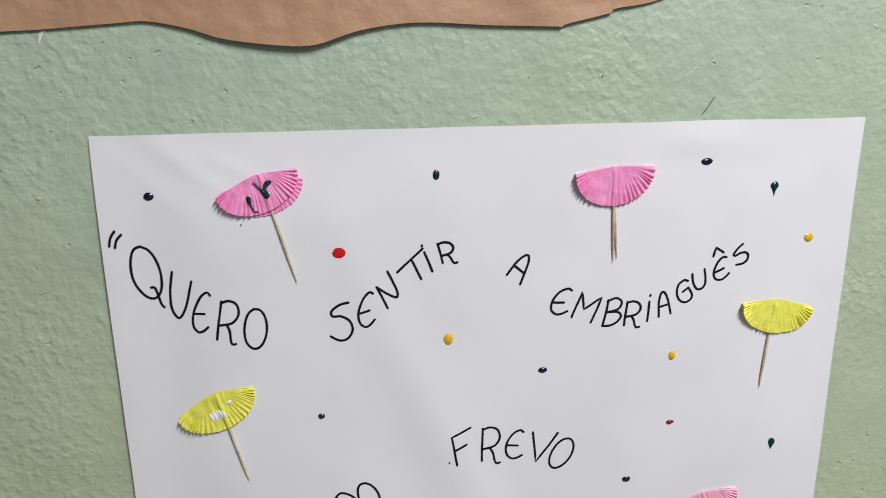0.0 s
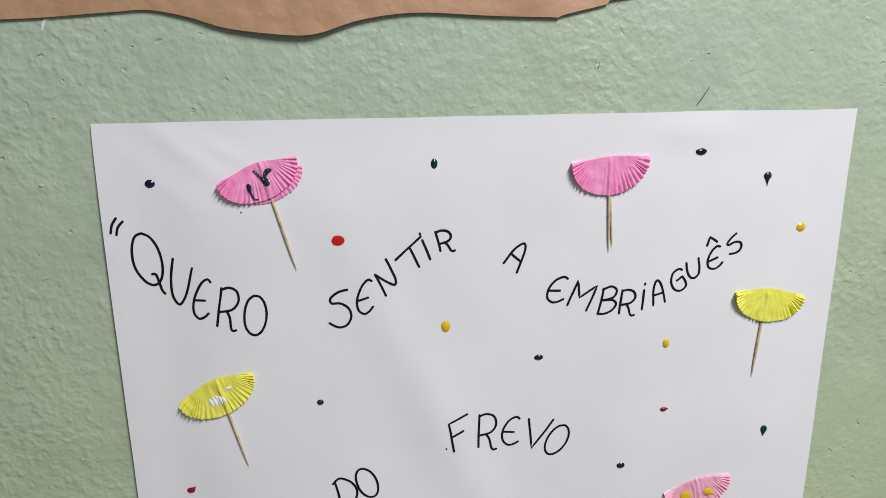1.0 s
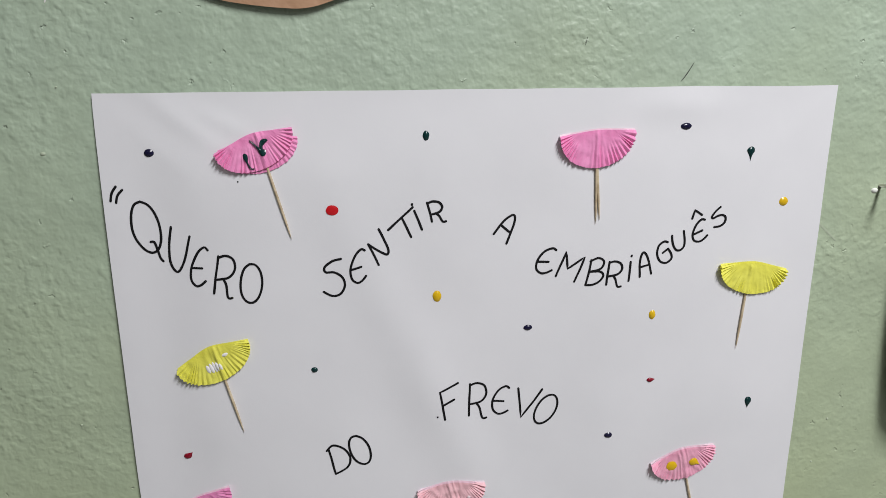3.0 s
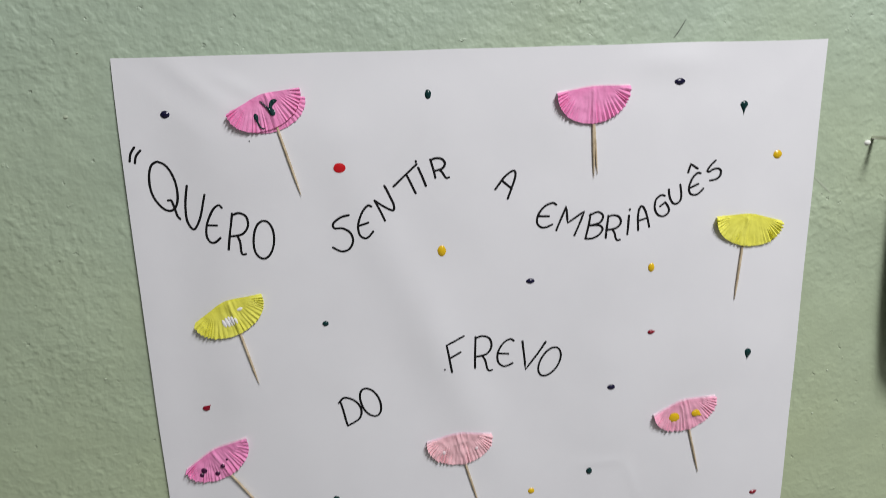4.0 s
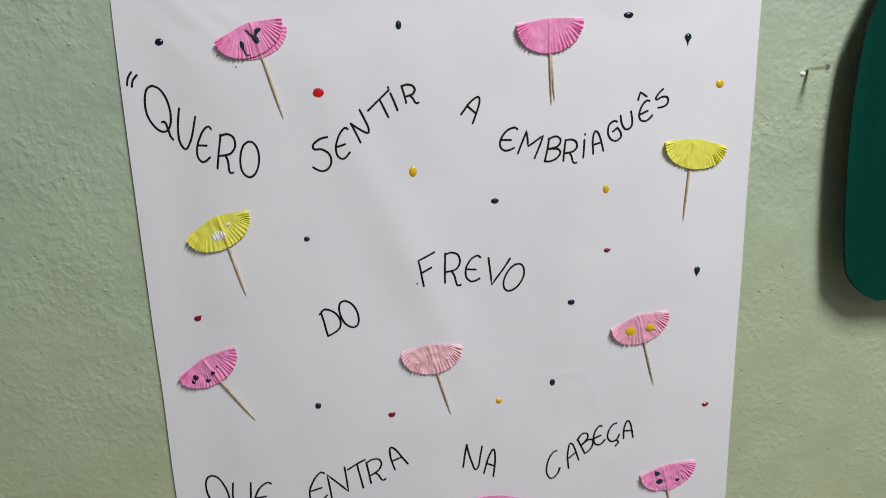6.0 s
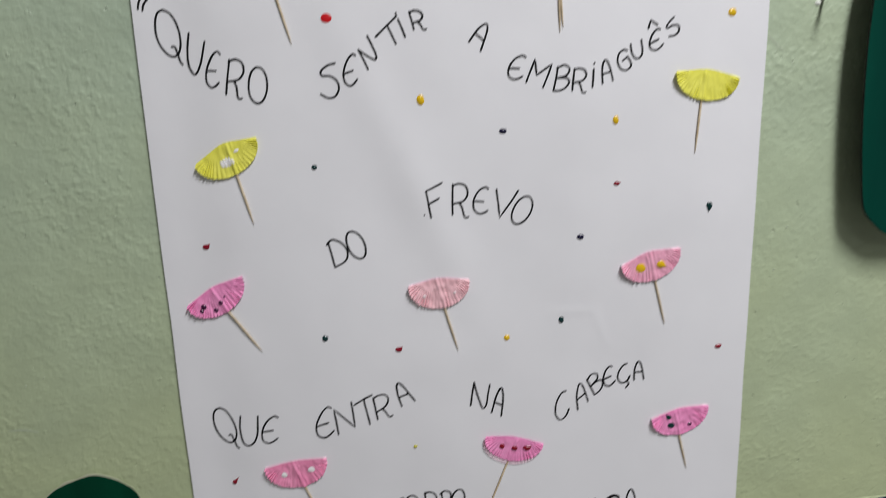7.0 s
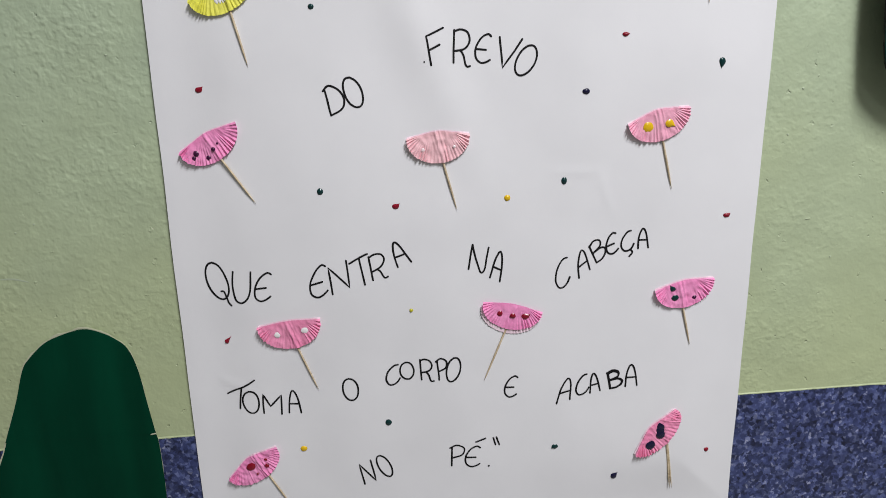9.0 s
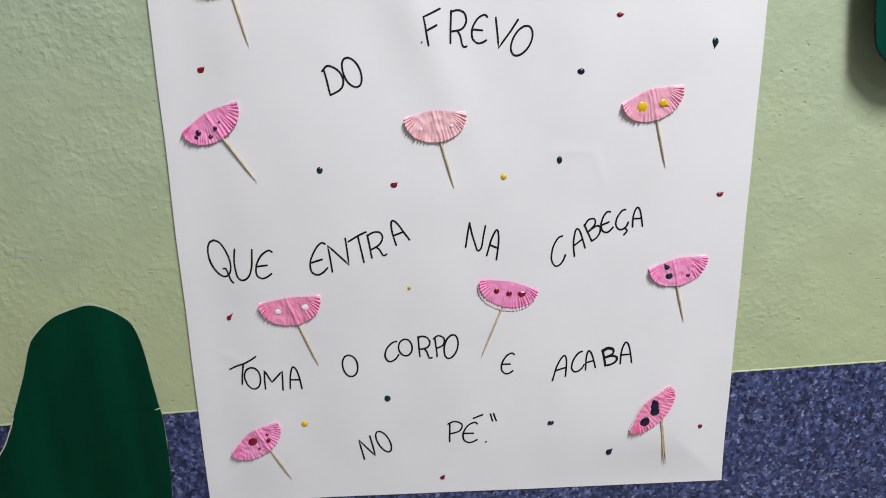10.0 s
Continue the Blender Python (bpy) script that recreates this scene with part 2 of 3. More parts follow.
# ---- the room ----
WALL_Y = 0.001
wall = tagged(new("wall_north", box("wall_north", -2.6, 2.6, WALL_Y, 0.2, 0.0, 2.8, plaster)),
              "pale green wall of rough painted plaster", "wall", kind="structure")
wainscot = tagged(new("wainscot", box("wainscot", -2.6, 2.6, WALL_Y - 0.0008, WALL_Y + 0.0, 0.0, 0.9985, laminate, 0.0006)),
                  "blue speckled laminate lining on the lower wall", "wainscot", kind="structure")
for name, dims, mat, label in (
    ("wall_south", (-2.6, 2.6, -5.2, -5.0, 0, 2.8), cream, "plain cream painted wall"),
    ("wall_west", (-2.8, -2.6, -5.2, 0.2, 0, 2.8), cream, "plain cream painted wall"),
    ("wall_east", (2.6, 2.8, -5.2, 0.2, 0, 2.8), cream, "plain cream painted wall"),
    ("floor", (-2.8, 2.8, -5.2, 0.2, -0.1, 0), floor_tile, "plain grey floor"),
    ("ceiling", (-2.8, 2.8, -5.2, 0.2, 2.8, 2.9), ceiling_paint, "plain white ceiling"),
):
    tagged(new(name, box(name, *dims, mat)), label, name.split("_")[0], kind="structure")

def paint_bead():
    """The wall paint's ragged lower edge, lapping over the laminate."""
    verts, faces, n = [], [], 700
    for i in range(n + 1):
        x = -1.0 + 2.0 * i / n
        low = 0.9983 - 0.0012 * max(0.0, noise.noise(Vector((x * 150, 0, 2)))) - 0.0008 * abs(noise.noise(Vector((x * 34, 0, 8))))
        for y, z in ((WALL_Y - 0.0010, low), (WALL_Y - 0.0011, 0.9986), (WALL_Y - 0.0001, 0.9994)):
            verts.append((x, y, z))
    for i in range(n):
        a = 3 * i
        faces += [(a, a + 1, a + 4, a + 3), (a + 1, a + 2, a + 5, a + 4)]
    tagged(new("trim", mesh("trim", verts, faces, plaster)), "thin ragged bead of pale paint along the laminate's top edge", "trim", kind="structure")


paint_bead()

# the poster hangs 2.2 degrees off level; everything on the wall is laid out from its upper left corner
SHEET = pose(-0.25, 0, 1.558, 0, 2.2, 0)
SHEET_W, SHEET_H = 0.5, 0.657


def on_sheet(u, v, out=0.0, turn=0.0):
    """Pose at u, v millimetres from the poster's upper left corner, out millimetres in front of it."""
    return SHEET @ pose(u / 1000, -out / 1000, v / 1000, 0, -turn, 0)


def relief(u, v):
    """How far (metres) the card stands off the wall: soft buckles, lifted edges and corner dents."""
    n = noise.noise(Vector((u * 5.0, v * 4.0, 3.1))) * 0.0030 + noise.noise(Vector((u * 15, v * 3.5, 7.7))) * 0.0016
    n += noise.noise(Vector((u * 26, v * 22, 1.7))) * 0.00035
    fold = u - 0.17 - (-v - 0.12) * 0.42
    n += 0.0022 * math.exp(-((fold / 0.022) ** 2)) * math.exp(-(((v + 0.21) / 0.11) ** 2))
    dent = 0.0008 * math.exp(-((((u - 0.045) * 0.8 + (v + 0.012)) / 0.009) ** 2)) * math.exp(-(((u - 0.05) ** 2 + (v + 0.02) ** 2) / 0.0009))
    dent += 0.0005 * math.exp(-((((u - 0.075) * 0.5 + (v + 0.018)) / 0.006) ** 2)) * math.exp(-(((u - 0.075) ** 2 + (v + 0.02) ** 2) / 0.0006))
    dent += 0.0012 * math.exp(-(((v + 0.012) / 0.012) ** 2)) * math.exp(-(((u - 0.385) / 0.03) ** 2))
    dent += 0.00035 * math.exp(-(((v + 0.327) / 0.003) ** 2)) * math.exp(-(((u - 0.338) / 0.02) ** 4))
    dent += 0.00035 * math.exp(-(((u - 0.362 - (v + 0.335) * -0.35) / 0.0035) ** 2)) * math.exp(-(((v + 0.345) / 0.018) ** 4))
    dent += 0.0004 * math.exp(-(((v + 0.505 + (u - 0.03) * 0.5) / 0.004) ** 2)) * math.exp(-(((u - 0.04) / 0.014) ** 4))
    edge = min(u, SHEET_W - u, -v, SHEET_H + v)
    ease = min(max(edge, 0.0) / 0.06, 1.0)
    ease = ease * ease * (3 - 2 * ease)
    dent += 0.0016 * math.exp(-((u / 0.02) ** 2)) * min(1.0, -v / 0.08)
    return max(0.0009 + 0.0003 * noise.noise(Vector((u * 9, v * 9, 6))) + dent + ease * (0.0020 + n), 0.0004)


def skirt(verts, faces, rim, block):
    """The cut edge between a sheet's front and back, with corners of its own so that it stays sharp."""
    for a, b in zip(rim, rim[1:] + rim[:1]):
        k = len(verts)
        verts += [verts[a], verts[b], verts[block + b], verts[block + a]]
        faces.append((k, k + 1, k + 2, k + 3))


def poster():
    top = empty("poster", SHEET, "white card poster with black handwriting and coloured paint dots", "poster")
    nu, nv = 150, 196
    verts, faces = [], []
    for layer in (0.0, 0.00035):
        for j in range(nv + 1):
            for i in range(nu + 1):
                u, v = SHEET_W * i / nu, -SHEET_H * j / nv
                wob = 0.0006 * noise.noise(Vector((u * 14, v * 14, 1)))
                sag = -0.0019 * math.sin(math.pi * min(1.0, max(0.0, -v / SHEET_H))) ** 0.5 * (i == 0)
                sag += -0.0009 * math.sin(math.pi * min(1.0, -v / SHEET_H)) ** 0.5 * (i == nu)
                verts.append((u + sag + wob * (i in (0, nu)), -relief(u, v) + layer, v + wob * (j in (0, nv))))
    row, block = nu + 1, (nu + 1) * (nv + 1)
    for j in range(nv):
        for i in range(nu):
            a = j * row + i
            faces.append((a, a + 1, a + row + 1, a + row))
            faces.append((block + a, block + a + row, block + a + row + 1, block + a + 1))
    rim = [j * row for j in range(nv + 1)] + [nv * row + i for i in range(1, nu + 1)] + [j * row + nu for j in range(nv - 1, -1, -1)] + [i for i in range(nu - 1, 0, -1)]
    skirt(verts, faces, rim, block)
    part("card", mesh("card", verts, faces, paper), top)
    return top


the_poster = poster()

# ---- handwriting: letters of marker strokes in a unit box ----
GLYPHS = {}


def glyph(char, *strokes):
    """strokes: (smooth, points)."""
    GLYPHS[char] = strokes


ROUND = [(0.5 + 0.5 * math.cos(a), 0.5 + 0.5 * math.sin(a)) for a in [math.radians(100 + 30 * k) for k in range(13)]]
glyph("O", (True, ROUND))
glyph("Q", (True, ROUND), (True, [(0.595, 0.223), (0.72, 0.24), (0.8, 0.085), (0.86, -0.04), (0.95, -0.09)]))
glyph("U", (True, [(0.06, 1), (0, 0.55), (0.1, 0.2), (0.45, 0), (0.75, 0.25), (1, 0.8)]))
glyph("u", (True, [(0.02, 1), (0, 0.5), (0.16, 0.12), (0.5, 0), (0.84, 0.14), (0.98, 0.5), (1, 1)]))
glyph("E", (True, [(0.98, 0.93), (0.75, 1), (0.35, 0.85), (0.05, 0.5), (0.08, 0.17), (0.4, 0), (0.72, 0.02), (1, 0.12)]), (False, [(0.05, 0.46), (0.72, 0.46)]))
glyph("R", (False, [(0, 1), (0, 0)]), (True, [(0, 0.96), (0.4, 1.03), (0.85, 0.95), (1.0, 0.7), (0.7, 0.46), (0.05, 0.36)]), (True, [(0.42, 0.41), (0.62, 0.25), (0.75, 0), (0.87, -0.08), (1.05, -0.06)]))
glyph("S", (True, [(0.8, 1), (0.4, 0.92), (0.03, 0.75), (0.1, 0.62), (0.5, 0.62), (0.87, 0.5), (1, 0.28), (0.82, 0.06), (0.45, 0), (0, 0.1)]))
glyph("N", (False, [(0, 0), (0, 1), (1, 0), (1, 1)]))
glyph("n", (False, [(0, 0), (0, 1)]), (True, [(0, 1), (0.35, 0.48), (0.7, 0.06), (0.88, 0.0), (1, 0.18), (1, 0.6), (1.0, 1.04)]))
glyph("T", (True, [(0, 0.98), (0.55, 1), (1, 1)]), (False, [(0.55, 1), (0.55, 0)]))
glyph("t", (True, [(0, 0.86), (0.3, 0.95), (0.56, 0.98), (0.8, 1.05), (1, 1.16)]), (False, [(0.53, 0.97), (0.53, 0)]))
glyph("I", (False, [(0, 0), (0, 0.76)]), (False, [(0, 0.99), (0.04, 1.02)]))
glyph("a", (True, [(0, 0), (0.1, 0.55), (0.35, 0.95), (0.58, 0.99), (0.8, 0.7), (1, 0)]), (False, [(0.1, 0.42), (0.9, 0.42)]))
glyph("M", (False, [(0, 0), (0, 1), (0.4, 0.4), (1, 1), (1, 0)]))
glyph("B", (False, [(0, 0), (0, 1)]), (True, [(-0.04, 0.95), (0.45, 1.1), (0.85, 0.95), (0.72, 0.66), (0, 0.52)]), (True, [(0, 0.52), (0.7, 0.55), (1.02, 0.38), (0.85, 0.14), (0.45, 0), (0, -0.02)]))
glyph("G", (True, [(0.75, 1), (0.5, 1.03), (0.12, 0.8), (0, 0.4), (0.2, 0.08), (0.6, 0), (0.95, 0.2), (0.95, 0.42), (0.75, 0.68)]), (False, [(0.75, 0.68), (0.38, 0.48)]))
glyph("^", (False, [(0, 0), (0.3, 1), (1, 0.5)]))
glyph("F", (False, [(0, 0), (0, 1), (1, 1)]), (False, [(0, 0.5), (0.65, 0.52)]))
glyph("V", (False, [(0, 1), (0.1, 0), (1, 1)]))
glyph("D", (False, [(0, 1), (0, 0)]), (True, [(-0.12, 0.96), (0.3, 1.07), (0.8, 0.8), (1, 0.4), (0.75, 0.08), (0, 0)]))
glyph("C", (True, [(0.85, 1), (0.55, 0.94), (0.15, 0.64), (0.03, 0.28), (0.22, 0.03), (0.5, 0), (0.8, 0.12), (1, 0.33)]))
glyph(",", (True, [(0.55, 1), (1, 0.6), (0.3, 0)]))
glyph("P", (False, [(0, 0), (0, 1)]), (True, [(-0.15, 0.95), (0.4, 1.1), (1, 0.95), (0.85, 0.62), (0.05, 0.43)]))
glyph("'", (False, [(0, 0), (1, 1)]))
glyph(".", (False, [(0.4, 0.4), (0.6, 0.6)]))
glyph('"', (True, [(0.45, 1), (0.15, 0.6), (0.05, 0.1)]), (True, [(1, 0.8), (0.62, 0.45), (0.5, 0)]))
glyph("q", (False, [(0, 0.95), (0.35, 0)]), (False, [(0.5, 1), (0.95, 0)]))


def stroke(verts, faces, line, pen):
    """A slightly domed ribbon of ink along a line of (u, v) metres that follows the card."""
    n = len(line)
    start = len(verts)
    for k, p in enumerate(line):
        d = (line[min(k + 1, n - 1)] - line[max(k - 1, 0)]).normalized()
        side = Vector((-d.y, d.x))
        wide = pen * (1 + 0.16 * noise.noise(Vector((p.x * 90, p.y * 90, 5))))
        for s, h in ((-1, 0.0001), (0, 0.0003), (1, 0.0001)):
            q = p + side * wide * s
            verts.append((q.x, -relief(q.x, q.y) - 0.00012 - h, q.y))
    for k in range(n - 1):
        a = start + 3 * k
        faces += [(a, a + 1, a + 4, a + 3), (a + 1, a + 2, a + 5, a + 4)]
    for end, d in ((0, line[0] - line[1]), (n - 1, line[-1] - line[-2])):
        d.normalize()
        side, p, base = Vector((-d.y, d.x)), line[end], len(verts)
        for k in range(7):
            a = math.pi * k / 6
            q = p + pen * (side * math.cos(a) + d * math.sin(a))
            verts.append((q.x, -relief(q.x, q.y) - 0.00022, q.y))
        faces.append(tuple(range(base, base + 7)))


def word(text, *letters):
    """letters: character, u, v, base vector and height vector in millimetres."""
    line_of = part("handwritten_word", None, the_poster, "black marker writing: " + text)
    for char, u, v, bx, by, hx, hy in letters:
        verts, faces = [], []
        for smooth, points in GLYPHS[char]:
            flat = [Vector(((u + x * bx + y * hx) / 1000, (v + x * by + y * hy) / 1000)) for x, y in points]
            if smooth:
                line = curve_through(flat, 6)
            else:
                line = [a.lerp(b, k / 5) for a, b in zip(flat, flat[1:]) for k in range(5)] + [flat[-1]]
            wob = [Vector((noise.noise(Vector((p.x * 60, p.y * 60, 1))), noise.noise(Vector((p.x * 60, p.y * 60, 9))))) for p in line]
            stroke(verts, faces, [p + w * 0.0006 for p, w in zip(line, wob)], 0.0008)
        part("letter", mesh("letter", verts, faces, ink), line_of)


word('opening quote',
     ('"', 3.1, -68.5, 7.3, -0.3, 1.3, 10.3))
word('QUERO',
     ('Q', 14.9, -99.1, 17.8, -7.0, -0.7, 33.7),
     ('U', 34.6, -116.5, 12.9, -0.7, 3.9, 30.6),
     ('E', 47.3, -126.3, 10.5, -0.6, 4.0, 26.4),
     ('R', 62.9, -132.5, 11.3, -1.9, 4.8, 25.9),
     ('O', 79.2, -140.4, 14.5, -0.1, 2.7, 27.9))
word('SENTIR',
     ('S', 135.9, -137.5, 14.1, -0.9, 1.4, 26.6),
     ('E', 154.6, -130.5, 10.9, 3.3, -0.8, 22.8),
     ('n', 174.2, -117.3, 7.8, 9.4, -6.9, 15.2),
     ('T', 187.4, -106.8, 17.5, 15.0, -6.6, 14.1),
     ('I', 204.5, -93.5, 3.8, 1.7, -6.7, 17.5),
     ('R', 211.4, -88.3, 9.4, 1.1, -3.1, 13.1))
word('A',
     ('a', 254.5, -98.4, 8.9, -7.5, 10.2, 16.2))
word('EMBRIAGUÊS',
     ('E', 284.2, -127.8, 12.7, -0.7, 3.2, 17.5),
     ('M', 300.2, -131.2, 13.7, -4.5, 7.0, 17.9),
     ('B', 322.3, -138.1, 11.4, -0.7, 3.3, 17.8),
     ('R', 337.8, -139.1, 10.2, -0.6, 1.6, 16.8),
     ('I', 354.0, -136.9, 3.3, -0.2, 1.8, 18.8),
     ('a', 362.4, -134.4, 8.9, 2.4, -2.3, 17.0),
     ('G', 374.9, -123.9, 11.6, -0.6, -1.0, 15.2),
     ('u', 387.9, -117.0, 8.8, 3.2, -2.6, 12.4),
     ('E', 401.7, -111.4, 10.4, 4.4, -2.8, 14.8),
     ('^', 399.6, -92.7, 7.4, -0.3, -0.5, 6.4),
     ('S', 417.2, -100.4, 8.7, 4.5, -4.0, 12.3))
word('FREVO',
     ('F', 219.1, -238.0, 13.4, 6.2, -3.4, 22.3),
     ('R', 237.4, -236.4, 12.6, -1.0, 0.6, 25.2),
     ('E', 254.1, -236.4, 12.3, -1.0, 1.6, 22.5),
     ('V', 274.8, -241.0, 18.5, -1.5, -0.3, 23.7),
     ('O', 284.5, -248.3, 16.4, 2.4, 6.5, 23.4))
word('DO',
     ('D', 137.9, -275.8, 12.5, 4.4, -4.6, 20.7),
     ('O', 148.8, -266.0, 15.8, -7.0, -1.4, 22.9))
word('QUE',
     ('Q', 25.2, -425.6, 18.4, -6.7, -3.4, 32.6),
     ('u', 44.2, -432.9, 15.2, -0.4, 2.6, 28.1),
     ('E', 62.4, -432.5, 14.4, 1.7, 2.6, 25.1))
word('ENTRA',
     ('E', 111.1, -431.6, 15.1, 4.8, -0.2, 27.2),
     ('N', 130.3, -427.4, 15.1, 5.8, -2.5, 24.2),
     ('T', 149.7, -423.4, 15.7, 7.3, -4.2, 23.7),
     ('R', 165.5, -415.6, 12.0, 3.8, -3.1, 20.5),
     ('a', 187.2, -404.8, 11.5, 4.3, -8.2, 19.4))
word('NA',
     ('n', 247.6, -409.1, 13.4, -4.0, 4.1, 21.8),
     ('a', 266.6, -417.4, 9.0, -3.9, 4.9, 24.5))
word('CABEÇA',
     ('C', 324.6, -430.2, 13.1, 1.7, -1.7, 27.0),
     ('a', 345.2, -420.9, 9.8, 7.5, -3.7, 21.3),
     ('B', 360.3, -406.9, 9.8, 6.4, -7.1, 15.0),
     ('E', 369.8, -401.5, 9.9, 4.4, -3.7, 16.9),
     ('C', 381.8, -397.8, 11.5, 1.2, -1.8, 17.3),
     (',', 387.7, -402.2, 4.0, -0.1, -0.3, 6.2),
     ('a', 396.5, -395.3, 9.1, 0.3, -1.0, 17.3))
word('TOMA',
     ('t', 29.0, -536.4, 23.5, 5.9, 3.0, 21.2),
     ('O', 44.6, -537.2, 14.2, -1.7, -0.1, 21.3),
     ('M', 62.1, -538.6, 15.8, -1.7, 0.5, 18.5),
     ('a', 85.0, -539.2, 10.8, -0.4, -1.0, 21.4))
word('O',
     ('O', 133.9, -527.5, 13.8, -2.8, 0.1, 21.2))
word('CORPO',
     ('C', 172.8, -515.2, 12.4, -0.4, 0.7, 19.4),
     ('O', 185.9, -510.6, 12.4, -0.4, -0.5, 16.6),
     ('R', 204.9, -511.9, 10.3, -0.4, -1.1, 19.9),
     ('P', 220.4, -512.5, 8.3, -0.3, -1.2, 18.9),
     ('O', 225.6, -515.5, 12.5, 1.8, 3.5, 23.2))
word('E',
     ('E', 279.7, -532.5, 11.0, -0.4, 1.4, 20.8))
word('ACABA',
     ('a', 328.1, -541.0, 12.6, 3.6, 4.2, 22.6),
     ('C', 345.5, -533.6, 12.1, 1.8, -0.1, 19.3),
     ('a', 359.2, -531.3, 8.9, 2.0, -1.7, 17.6),
     ('B', 377.1, -527.9, 12.1, 1.8, -2.8, 15.9),
     ('B', 377.6, -527.4, 10.8, 1.6, -2.5, 14.2),
     ('a', 391.3, -526.1, 11.1, 0.7, -0.5, 20.3))
word('NO',
     ('N', 149.1, -616.8, 10.9, 3.8, -4.4, 21.2),
     ('O', 163.8, -606.2, 13.1, -6.6, -4.4, 21.6))
word('PÉ.',
     ('P', 231.0, -601.4, 11.8, -0.5, 0.3, 19.6),
     ('E', 243.1, -602.5, 13.5, -0.6, 1.3, 21.4),
     ("'", 253.6, -577.3, 9.1, -0.4, 0.0, 4.1),
     ('.', 264.5, -604.4, 2.2, -0.1, 0.0, 2.4))
word('closing quote',
     ('q', 269.9, -580.8, 5.9, -0.2, -0.0, 7.7))


def blob(rx, ry, high, tail=None, seed=0):
    """A domed drop of paint, with a drawn-out tail if given (metres)."""
    verts, faces, rings, segs = [(0, -high, 0)], [], 4, 24
    turn = math.atan2(tail[1], tail[0]) if tail else 0.0
    for r in range(1, rings + 1):
        f = r / rings
        for k in range(segs):
            a = turn + 2 * math.pi * k / segs
            wob = 1 + 0.10 * noise.noise(Vector((math.cos(a) * 1.3, math.sin(a) * 1.3, seed * 3.7)))
            x, z = rx * f * math.cos(a) * wob, ry * f * math.sin(a) * wob
            if tail:
                t = Vector(tail)
                along = max(0.0, Vector((x, z)).normalized().dot(t.normalized())) ** 7
                x, z = x + (t.x - x) * along * f, z + (t.y - z) * along * f
            verts.append((x, -high * (1 - f ** 2.6), z))
    for k in range(segs):
        faces.append((0, 1 + k, 1 + (k + 1) % segs))
    for r in range(rings - 1):
        for k in range(segs):
            a, b = 1 + r * segs + k, 1 + r * segs + (k + 1) % segs
            faces.append((a, a + segs, b + segs, b))
    return verts, faces


def dot(colour, u, v, rx, ry, *tail):
    tail = (tail[0] / 1000, tail[1] / 1000) if tail else None
    verts, faces = blob(rx / 1000, ry / 1000, 0.0004 if rx > 4 or rx < 1 else 0.0011, tail, u)
    at = pose(u / 1000, -relief(u / 1000, v / 1000) - 0.0002, v / 1000)
    part("paint_dot", mesh("paint_dot", verts, faces, PAINT[colour]), the_poster, "small drop of %s paint" % colour, at)


dot('navy', 30.5, -37.4, 3.0, 2.5)
dot('teal', 208.1, -29.8, 2.2, 3.3)
dot('scarlet', 144.2, -77.9, 4.3, 3.4)
dot('navy', 389.7, -26.7, 4.0, 2.3)
dot('teal', 439.4, -44.4, 2.9, 2.7, 0.0, -8.1)
dot('yellow', 468.4, -81.9, 3.4, 3.3)
dot('yellow', 214.3, -142.2, 3.1, 4.1)
dot('navy', 280.6, -169.4, 3.2, 2.1)
dot('yellow', 374.1, -163.9, 2.5, 3.5)
dot('red', 376.1, -216.5, 2.6, 1.8, 3.8, 0.6)
dot('teal', 126.5, -192.3, 2.3, 2.1)
dot('teal', 457.1, -238.9, 2.7, 3.3, -0.3, -6.1)
dot('navy', 345.7, -260.8, 3.1, 2.4)
dot('red', 33.6, -254.0, 2.7, 2.2, 3.9, 3.0)
dot('teal', 125.0, -337.5, 2.6, 2.9)
dot('red', 186.7, -352.1, 2.9, 2.2, 3.9, 2.8)
dot('yellow', 281.3, -347.6, 2.7, 2.7)
dot('teal', 329.6, -334.2, 2.4, 3.2)
dot('red', 472.9, -368.0, 3.0, 2.0, 3.3, 1.9)
dot('red', 35.6, -468.4, 2.0, 2.1, 5.0, 5.7)
dot('teal', 173.6, -553.4, 2.9, 3.2)
dot('teal', 327.6, -584.9, 3.0, 2.4, -3.2, -1.7)
dot('navy', 384.8, -619.0, 2.8, 3.1, 4.2, 4.7)
dot('red', 473.0, -595.2, 2.2, 2.4)
dot('red', 223.4, -640.6, 2.2, 2.2, 2.8, 3.6)
dot('yellow', 95.1, -576.5, 3.1, 2.9)
dot('olive', 197.3, -444.8, 1.7, 1.7)
# pen specks, in the marker's ink
dot('black', 213.8, -235.4, 0.7, 0.7)
dot('black', 84.5, -57.0, 0.5, 0.5)


